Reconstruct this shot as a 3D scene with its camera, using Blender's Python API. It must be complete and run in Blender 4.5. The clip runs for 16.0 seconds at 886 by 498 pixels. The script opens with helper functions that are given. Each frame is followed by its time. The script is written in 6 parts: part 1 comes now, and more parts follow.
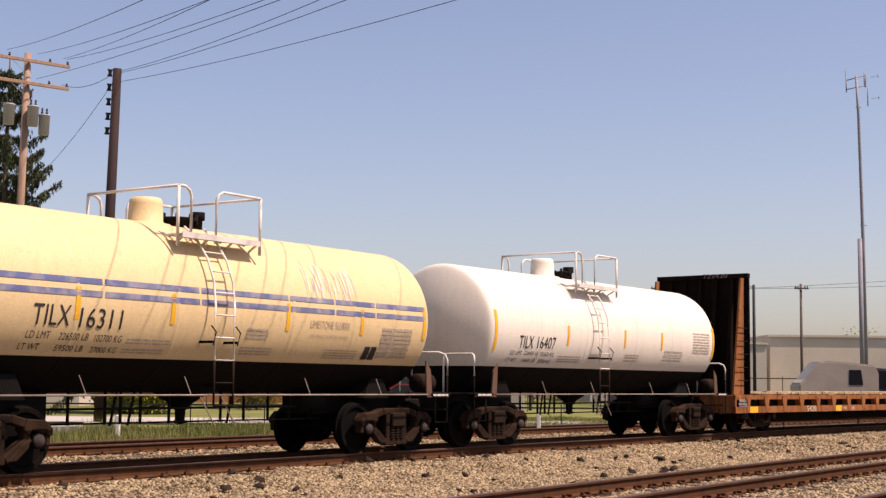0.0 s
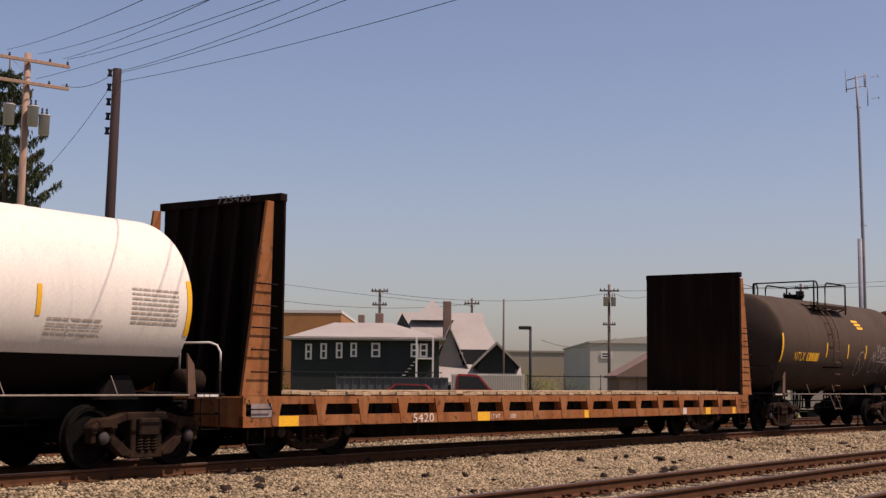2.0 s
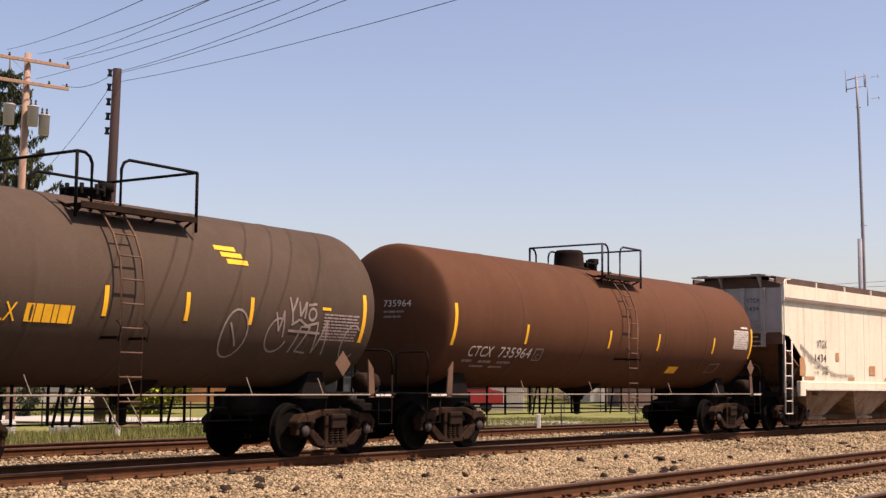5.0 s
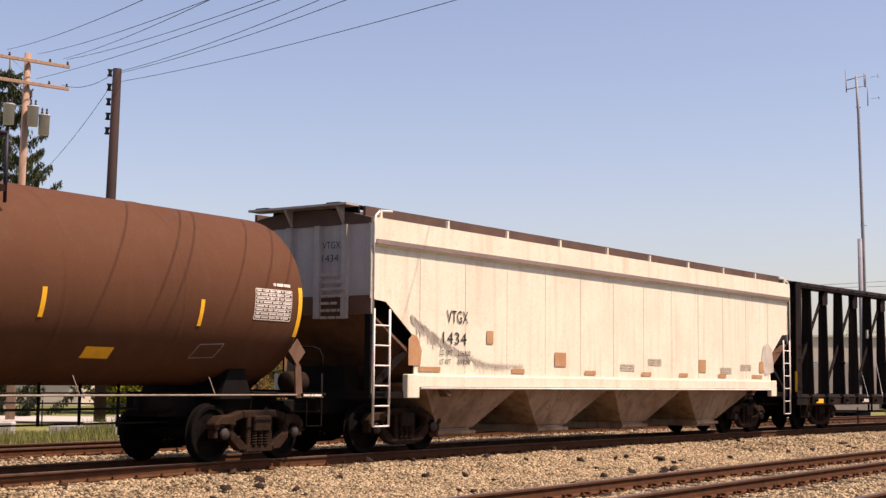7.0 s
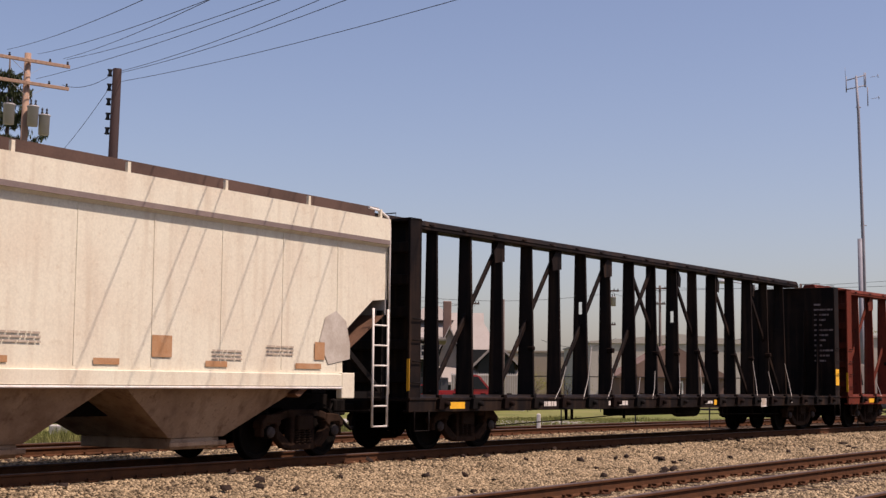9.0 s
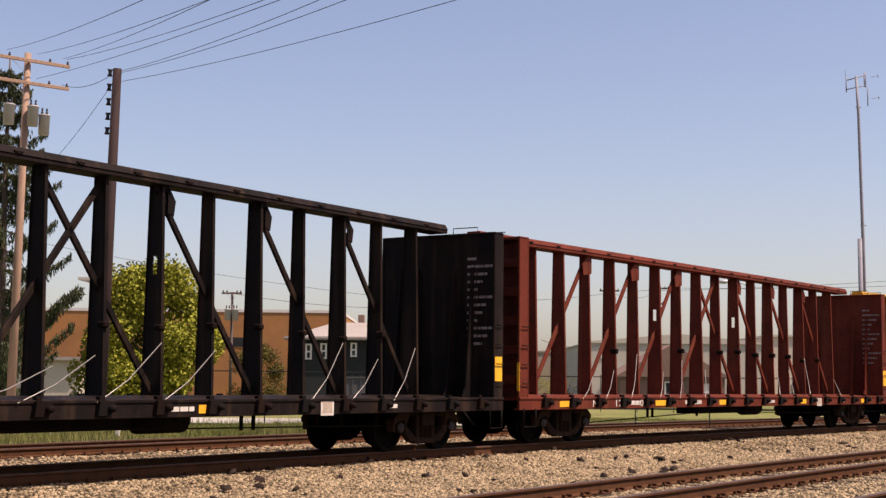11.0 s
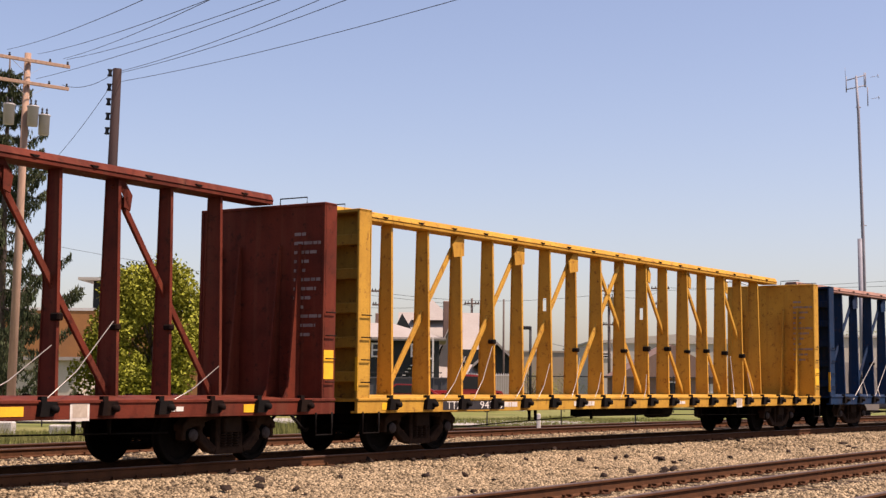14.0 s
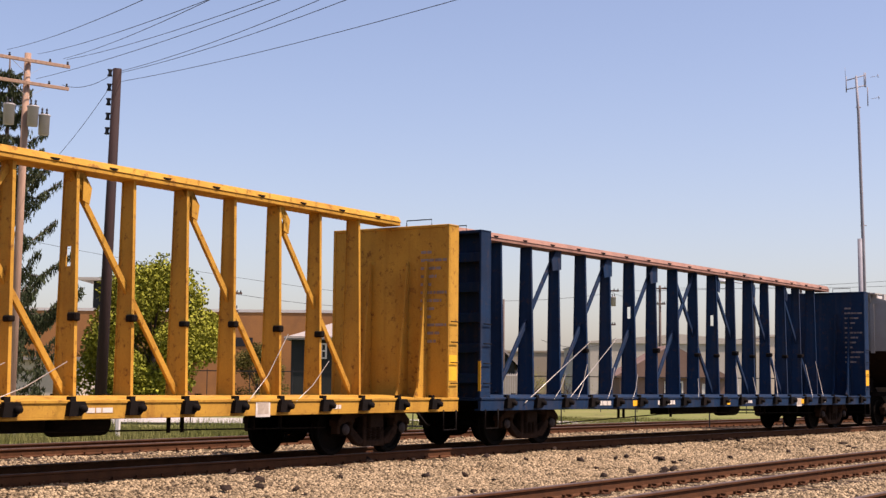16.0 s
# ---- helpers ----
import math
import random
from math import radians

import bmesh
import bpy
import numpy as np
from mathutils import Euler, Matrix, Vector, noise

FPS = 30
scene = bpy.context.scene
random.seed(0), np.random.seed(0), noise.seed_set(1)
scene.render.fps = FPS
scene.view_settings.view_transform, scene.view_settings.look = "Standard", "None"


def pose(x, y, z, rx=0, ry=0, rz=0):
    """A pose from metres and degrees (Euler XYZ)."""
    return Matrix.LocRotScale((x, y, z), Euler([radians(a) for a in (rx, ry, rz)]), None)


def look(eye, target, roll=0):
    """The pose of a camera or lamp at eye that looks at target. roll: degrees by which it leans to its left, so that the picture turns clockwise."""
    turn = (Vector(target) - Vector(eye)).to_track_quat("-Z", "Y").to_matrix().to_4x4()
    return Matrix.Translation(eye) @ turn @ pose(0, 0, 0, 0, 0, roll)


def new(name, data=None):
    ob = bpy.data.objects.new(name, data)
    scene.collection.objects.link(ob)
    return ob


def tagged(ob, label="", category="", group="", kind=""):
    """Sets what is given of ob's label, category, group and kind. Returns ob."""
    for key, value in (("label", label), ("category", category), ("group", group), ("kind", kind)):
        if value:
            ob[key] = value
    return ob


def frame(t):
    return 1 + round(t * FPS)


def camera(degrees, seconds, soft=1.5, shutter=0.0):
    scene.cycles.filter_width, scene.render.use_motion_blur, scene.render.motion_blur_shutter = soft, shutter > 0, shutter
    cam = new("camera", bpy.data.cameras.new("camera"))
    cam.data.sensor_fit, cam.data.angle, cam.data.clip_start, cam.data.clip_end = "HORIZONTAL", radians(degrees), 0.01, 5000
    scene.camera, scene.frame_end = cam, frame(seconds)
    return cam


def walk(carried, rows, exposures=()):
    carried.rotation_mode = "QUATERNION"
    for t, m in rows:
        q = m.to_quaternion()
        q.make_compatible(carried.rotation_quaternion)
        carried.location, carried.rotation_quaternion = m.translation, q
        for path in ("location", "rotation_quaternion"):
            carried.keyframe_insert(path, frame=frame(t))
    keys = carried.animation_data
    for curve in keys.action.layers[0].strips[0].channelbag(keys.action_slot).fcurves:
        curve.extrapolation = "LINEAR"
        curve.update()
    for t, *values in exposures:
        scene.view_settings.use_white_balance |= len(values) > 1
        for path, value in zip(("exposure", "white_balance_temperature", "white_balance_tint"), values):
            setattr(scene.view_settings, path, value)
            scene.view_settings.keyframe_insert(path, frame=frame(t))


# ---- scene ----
# The world: x runs along the tracks (trains come from +x), y away from the viewer, z up from the rail tops.
EYE = Vector((0.0, 0.0, 1.294))
HEADING, PITCH, LEAN = radians(55.29), radians(5.42), 0.54
cam = camera(34.73, 16.0, soft=1.4)
AIM = EYE + Vector((math.sin(HEADING) * math.cos(PITCH), math.cos(HEADING) * math.cos(PITCH), math.sin(PITCH)))
STAND = look(EYE, AIM, LEAN)
walk(cam, [(0.0, STAND), (16.0, STAND)], exposures=[(t, e, k, 28) for t, e, k in ((0.0, 0.36, 7250), (0.6, 0.23, 7150), (1.2, 0.0, 7050), (2.0, -0.05, 7000), (3.0, -0.02, 7000), (3.6, 0.18, 7200), (5.3, 0.58, 7500), (6.5, 0.58, 7500), (7.6, 0.43, 7250), (8.5, 0.15, 6950), (9.5, 0.1, 6950), (11.8, 0.57, 7450), (13.5, 0.57, 7300), (16.0, 0.58, 7050))])

# ---- light: a high summer sun, nearly square to the tracks on the viewer's side ----
SUN = Vector((0.14, -0.49, 0.86)).normalized()
world = bpy.data.worlds.new("sky")
scene.world = world
world.use_nodes = True
wn = world.node_tree.nodes
sky = wn.new("ShaderNodeTexSky")
sky.sky_type = "NISHITA"
sky.sun_disc = False
sky.sun_elevation = math.asin(SUN.z)
sky.sun_rotation = math.atan2(SUN.x, SUN.y)
sky.air_density, sky.dust_density, sky.ozone_density = 1.0, 1.6, 2.4
wn["Background"].inputs["Strength"].default_value = 0.116
world.node_tree.links.new(sky.outputs[0], wn["Background"].inputs[0])
sun_data = bpy.data.lights.new("sun", "SUN")
sun_data.energy, sun_data.angle, sun_data.color = 5.0, radians(0.55), (1.0, 0.93, 0.82)
sun = new("sun", sun_data)
sun.matrix_world = look((0, 0, 60), Vector((0, 0, 60)) - SUN)


# ---- materials ----
def paint(name, base, rough=0.6, metal=0.0, second=None, amount=0.35, scale=1.2, grain=30.0, bump=0.15, streak=0.0, streak_color=None, island=0.0, objrand=0.0, spec=0.22, stretch=(1, 1, 1), speck=0.0, speck_color=(0.07, 0.03, 0.015)):
    """A surface with stains at a large scale, grain at a small one, optional runs down its face."""
    m = bpy.data.materials.new(name)
    m.use_nodes = True
    n, l = m.node_tree.nodes, m.node_tree.links
    b = n["Principled BSDF"]
    b.inputs["Metallic"].default_value = metal
    b.inputs["Specular IOR Level"].default_value = spec
    tc = n.new("ShaderNodeTexCoord")
    mp = n.new("ShaderNodeMapping")
    mp.inputs["Scale"].default_value = stretch
    l.new(tc.outputs["Object"], mp.inputs["Vector"])
    big, small = n.new("ShaderNodeTexNoise"), n.new("ShaderNodeTexNoise")
    for tex, s, d in ((big, scale, 6.0), (small, grain, 4.0)):
        tex.inputs["Scale"].default_value, tex.inputs["Detail"].default_value, tex.inputs["Roughness"].default_value = s, d, 0.62
        l.new(mp.outputs[0], tex.inputs["Vector"])
    second = second or tuple(c * 0.6 for c in base)
    ramp = n.new("ShaderNodeValToRGB")
    ramp.color_ramp.elements[0].position, ramp.color_ramp.elements[1].position = 0.42, 0.68
    l.new(big.outputs["Fac"], ramp.inputs["Fac"])
    fac = n.new("ShaderNodeMath")
    fac.operation = "MULTIPLY"
    fac.inputs[1].default_value = amount
    l.new(ramp.outputs["Color"], fac.inputs[0])
    mix = n.new("ShaderNodeMix")
    mix.data_type = "RGBA"
    mix.inputs["A"].default_value, mix.inputs["B"].default_value = (*base, 1), (*second, 1)
    l.new(fac.outputs[0], mix.inputs["Factor"])
    color = mix.outputs["Result"]
    if streak:
        mp2, st = n.new("ShaderNodeMapping"), n.new("ShaderNodeTexNoise")
        mp2.inputs["Scale"].default_value = (5.0, 5.0, 0.35)
        l.new(tc.outputs["Object"], mp2.inputs["Vector"])
        l.new(mp2.outputs[0], st.inputs["Vector"])
        st.inputs["Scale"].default_value, st.inputs["Detail"].default_value = 1.0, 5.0
        r2, f2, mx2 = n.new("ShaderNodeValToRGB"), n.new("ShaderNodeMath"), n.new("ShaderNodeMix")
        r2.color_ramp.elements[0].position, r2.color_ramp.elements[1].position = 0.5, 0.75
        f2.operation = "MULTIPLY"
        f2.inputs[1].default_value = streak
        mx2.data_type = "RGBA"
        mx2.inputs["B"].default_value = (*(streak_color or second), 1)
        l.new(st.outputs["Fac"], r2.inputs["Fac"])
        l.new(r2.outputs["Color"], f2.inputs[0])
        l.new(f2.outputs[0], mx2.inputs["Factor"])
        l.new(color, mx2.inputs["A"])
        color = mx2.outputs["Result"]
    if speck:
        sp, r3, f3, mx3 = n.new("ShaderNodeTexNoise"), n.new("ShaderNodeValToRGB"), n.new("ShaderNodeMath"), n.new("ShaderNodeMix")
        sp.inputs["Scale"].default_value, sp.inputs["Detail"].default_value, sp.inputs["Roughness"].default_value = 7.0, 8.0, 0.7
        l.new(mp.outputs[0], sp.inputs["Vector"])
        r3.color_ramp.elements[0].position, r3.color_ramp.elements[1].position = 0.56, 0.66
        f3.operation = "MULTIPLY"
        f3.inputs[1].default_value = speck
        mx3.data_type = "RGBA"
        mx3.inputs["B"].default_value = (*speck_color, 1)
        l.new(sp.outputs["Fac"], r3.inputs["Fac"])
        l.new(r3.outputs["Color"], f3.inputs[0])
        l.new(f3.outputs[0], mx3.inputs["Factor"])
        l.new(color, mx3.inputs["A"])
        color = mx3.outputs["Result"]
    hsv = n.new("ShaderNodeHueSaturation")
    l.new(color, hsv.inputs["Color"])
    gr = n.new("ShaderNodeMapRange")
    gr.inputs["To Min"].default_value, gr.inputs["To Max"].default_value = 0.8, 1.2
    l.new(small.outputs["Fac"], gr.inputs["Value"])
    value = gr.outputs["Result"]
    for strength, node, out in ((island, "ShaderNodeNewGeometry", "Random Per Island"), (objrand, "ShaderNodeObjectInfo", "Random")):
        if strength:
            src, rg, mu = n.new(node), n.new("ShaderNodeMapRange"), n.new("ShaderNodeMath")
            rg.inputs["To Min"].default_value, rg.inputs["To Max"].default_value = 1 - strength, 1 + strength
            mu.operation = "MULTIPLY"
            l.new(src.outputs[out], rg.inputs["Value"])
            l.new(rg.outputs["Result"], mu.inputs[0])
            l.new(value, mu.inputs[1])
            value = mu.outputs[0]
    l.new(value, hsv.inputs["Value"])
    l.new(hsv.outputs["Color"], b.inputs["Base Color"])
    rr = n.new("ShaderNodeMapRange")
    rr.inputs["To Min"].default_value, rr.inputs["To Max"].default_value = max(0.05, rough - 0.12), min(1, rough + 0.15)
    l.new(big.outputs["Fac"], rr.inputs["Value"])
    l.new(rr.outputs["Result"], b.inputs["Roughness"])
    if bump:
        bp = n.new("ShaderNodeBump")
        bp.inputs["Strength"].default_value, bp.inputs["Distance"].default_value = bump, 0.02
        l.new(small.outputs["Fac"], bp.inputs["Height"])
        l.new(bp.outputs["Normal"], b.inputs["Normal"])
    return m


CREAM = paint("cream_paint", (0.6669, 0.4959, 0.2651), 0.5, second=(0.5301, 0.3847, 0.2052), amount=0.4, streak=0.25, streak_color=(0.4959, 0.3591, 0.1881), scale=0.6, bump=0.05, speck=0.25, speck_color=(0.399, 0.285, 0.1615))
WHITE = paint("white_paint", (0.70, 0.635, 0.53), 0.5, second=(0.60, 0.55, 0.48), amount=0.4, streak=0.25, streak_color=(0.50, 0.44, 0.36), scale=0.6, bump=0.04, spec=0.12)
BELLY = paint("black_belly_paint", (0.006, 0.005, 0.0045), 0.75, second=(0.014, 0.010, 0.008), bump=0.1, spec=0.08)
# Undercar steels down to WHEEL: shade is put into their low base colours.
SOOTSHADE = paint("sooty_steel_with_shade", (0.006, 0.005, 0.0045), 0.8, second=(0.018, 0.011, 0.008), amount=0.5, bump=0.3, spec=0.08)
RUSTY = paint("rusty_cast_steel", (0.022, 0.012, 0.007), 0.85, second=(0.012, 0.007, 0.005), amount=0.7, scale=3, bump=0.4, spec=0.1)
CASTING = paint("dusty_brown_casting", (0.033, 0.0176, 0.01045), 0.9, second=(0.0044, 0.00275, 0.0022), amount=0.95, scale=1.6, bump=0.4, spec=0.08)
# Wheel colour is near black, with the shade beneath the cars in it.
WHEEL = paint("wheel_steel_with_shade", (0.004, 0.0035, 0.003), 0.8, second=(0.014, 0.009, 0.007), amount=0.4, scale=4, bump=0.2, spec=0.05)
RAILRUST = paint("rail_rust", (0.085, 0.036, 0.017), 0.85, second=(0.042, 0.021, 0.013), amount=0.6, scale=4, bump=0.3, spec=0.06)
RAILHEAD = paint("rail_head_steel", (0.105, 0.07, 0.058), 0.6, metal=0.3, second=(0.06, 0.036, 0.028), amount=0.6, scale=2, bump=0.05)
TIE = paint("creosoted_tie_wood", (0.0731, 0.0478, 0.031), 0.9, second=(0.0281, 0.0197, 0.0141), amount=0.8, scale=2, grain=18, bump=0.6, objrand=0.35, spec=0.15, stretch=(4, 0.6, 4))
BALLAST = paint("ballast_dust", (0.0972, 0.06624, 0.0432), 0.95, second=(0.0612, 0.04032, 0.02592), amount=0.7, scale=1.3, grain=24, bump=1.0, spec=0.1)
STONE = paint("crushed_stone", (0.285, 0.212, 0.128), 0.9, second=(0.12, 0.082, 0.047), amount=0.6, scale=0.8, grain=40, bump=0.4, island=0.7, spec=0.1)
DARKSTONE = paint("dark_slag_stone", (0.030, 0.021, 0.017), 0.9, second=(0.06, 0.035, 0.024), bump=0.6, spec=0.08)
GRASS = paint("mown_grass", (0.1224, 0.1343, 0.03672), 0.9, second=(0.2082, 0.1836, 0.07344), amount=0.8, scale=0.15, grain=12, bump=0.3, island=0.4, spec=0.1)
BROWN = paint("brown_tank_paint", (0.09016, 0.03864, 0.02024), 0.7, second=(0.06072, 0.02852, 0.01656), amount=0.5, scale=0.4, streak=0.35, streak_color=(0.0966, 0.05336, 0.03312), bump=0.08, spec=0.06)
CHARCOAL = paint("charcoal_tank_paint", (0.070, 0.048, 0.034), 0.7, second=(0.045, 0.032, 0.023), amount=0.6, scale=0.5, streak=0.3, streak_color=(0.085, 0.064, 0.048), bump=0.08, spec=0.06)
LADDERBROWN = paint("brown_ladder_paint", (0.13, 0.075, 0.05), 0.8, second=(0.06, 0.035, 0.025), amount=0.5, scale=3, spec=0.1)
NAVY = paint("navy_rail_paint", (0.016, 0.015, 0.035), 0.5, second=(0.04, 0.028, 0.022), amount=0.4)
RAILWHITE = paint("white_rail_paint", (0.66, 0.62, 0.56), 0.6, second=(0.34, 0.25, 0.18), amount=0.4, scale=3)
GREYRAIL = paint("dirty_grey_rail_paint", (0.27, 0.22, 0.175), 0.7, second=(0.12, 0.085, 0.06), amount=0.6, scale=3)
YELLOWTAPE = paint("yellow_reflective_tape", (0.78, 0.40, 0.022), 0.5, second=(0.55, 0.27, 0.03), amount=0.4, scale=5, bump=0)
INK = paint("black_stencil_ink", (0.022, 0.020, 0.022), 0.7, second=(0.06, 0.05, 0.045), amount=0.5, scale=6, bump=0)
FADEDINK = paint("faded_stencil_ink", (0.36, 0.29, 0.22), 0.8, second=(0.5, 0.42, 0.33), amount=0.6, scale=8, bump=0)
BLUEBAND = paint("peeling_blue_band", (0.10, 0.12, 0.24), 0.6, second=(0.40, 0.36, 0.33), amount=0.75, scale=2.5, grain=14, bump=0.1)
WHITEINK = paint("white_stencil_ink", (0.62, 0.57, 0.50), 0.7, second=(0.30, 0.24, 0.2), amount=0.5, scale=5, bump=0)
PALEINK = paint("pale_graffiti", (0.255, 0.2025, 0.18), 0.8, second=(0.12, 0.0825, 0.0675), amount=0.6, scale=4, bump=0)
HOPPER = paint("dusty_white_paint", (0.6263, 0.5849, 0.4528), 0.65, second=(0.5554, 0.4633, 0.3422), amount=0.55, scale=0.7, streak=0.5, streak_color=(0.449, 0.3591, 0.2527), bump=0.06, speck=0.3, speck_color=(0.4254, 0.3243, 0.2106))
HOPPEREND = paint("grey_hopper_end", (0.384, 0.352, 0.32), 0.6, second=(0.272, 0.224, 0.184), amount=0.6, scale=0.8, streak=0.4, streak_color=(0.16, 0.112, 0.08), bump=0.06)
HOPPERRUST = paint("rust_stained_sheet", (0.34, 0.235, 0.155), 0.8, second=(0.15, 0.085, 0.05), amount=0.85, scale=0.7, streak=0.6, streak_color=(0.10, 0.05, 0.028), bump=0.15, speck=0.5, speck_color=(0.08, 0.035, 0.018))
MUDSTAIN = paint("grey_mud_stain", (0.36, 0.31, 0.25), 0.9, second=(0.50, 0.45, 0.38), amount=0.9, scale=2.5, bump=0.1)
SALMON = paint("faded_orange_brown_patch", (0.36, 0.185, 0.085), 0.8, second=(0.44, 0.29, 0.18), amount=0.5, scale=5, bump=0)
OXIDE = paint("faded_rust_orange_sill", (0.25, 0.088, 0.030), 0.8, second=(0.34, 0.16, 0.07), amount=0.6, scale=2.2, streak=0.6, streak_color=(0.05, 0.022, 0.013), bump=0.2, speck=0.85, speck_color=(0.045, 0.021, 0.012), spec=0.08)
# Rust base lowered towards black: the shade of the bulkhead face is in it.
OXSHADE = paint("dark_rust_steel_with_shade", (0.00894, 0.004158, 0.002772), 0.8, second=(0.00696, 0.00396, 0.00297), amount=0.6, scale=1.0, streak=0.3, streak_color=(0.0396, 0.0198, 0.0099), bump=0.2, spec=0.08)
PLANK = paint("weathered_deck_plank", (0.4, 0.288, 0.176), 0.9, second=(0.24, 0.152, 0.088), amount=0.7, scale=2, grain=20, bump=0.5, objrand=0.25, stretch=(4, 1, 4), spec=0.15)
REDCAR = paint("red_oxide_paint", (0.1275, 0.0255, 0.0136), 0.65, second=(0.0595, 0.0153, 0.0102), amount=0.7, scale=1.2, streak=0.4, streak_color=(0.17, 0.06375, 0.034), bump=0.15, speck=0.7, speck_color=(0.034, 0.0136, 0.00935), spec=0.08)
YELLOWCAR = paint("ochre_yellow_paint", (0.459, 0.2465, 0.03825), 0.65, second=(0.306, 0.1445, 0.0255), amount=0.6, scale=1.1, streak=0.4, streak_color=(0.204, 0.0765, 0.0187), bump=0.15, speck=0.75, speck_color=(0.1275, 0.04675, 0.017), spec=0.08)
BLACKCAR = paint("weathered_black_paint", (0.007616, 0.00544, 0.004896), 0.65, second=(0.02448, 0.01411, 0.009775), amount=0.6, scale=1.4, streak=0.35, streak_color=(0.0867, 0.04896, 0.0272), bump=0.15, spec=0.08)
BLUECAR = paint("dark_blue_paint", (0.006, 0.024, 0.060), 0.65, second=(0.0105, 0.015, 0.027), amount=0.5, scale=1.3, streak=0.3, streak_color=(0.075, 0.05625, 0.045), bump=0.15, speck=0.5, speck_color=(0.0675, 0.0375, 0.0225), spec=0.12)
DUSTTOP = paint("dusty_rust_top_chord", (0.28, 0.15, 0.11), 0.8, second=(0.12, 0.07, 0.06), amount=0.6, scale=2, bump=0.15)
CABLE = paint("steel_cable", (0.42, 0.38, 0.33), 0.5, metal=0.6, bump=0)
ROOFDARK = paint("dark_brown_roof", (0.10, 0.06, 0.045), 0.85, second=(0.05, 0.032, 0.025), amount=0.6, scale=1.2, bump=0.15)
SLOPERUST = paint("brown_rusted_slope_sheet", (0.15, 0.08, 0.05), 0.85, second=(0.06, 0.033, 0.022), amount=0.7, scale=1.0, streak=0.5, streak_color=(0.05, 0.03, 0.02), bump=0.15, spec=0.08)
STRIPE = paint("dark_roofline_stripe", (0.17, 0.13, 0.115), 0.7, second=(0.25, 0.19, 0.16), amount=0.5, scale=2, bump=0)
GREYHOPPER = paint("warm_grey_hopper_paint", (0.36, 0.34, 0.31), 0.6, second=(0.26, 0.23, 0.2), amount=0.5, scale=0.8, streak=0.3, bump=0.06)


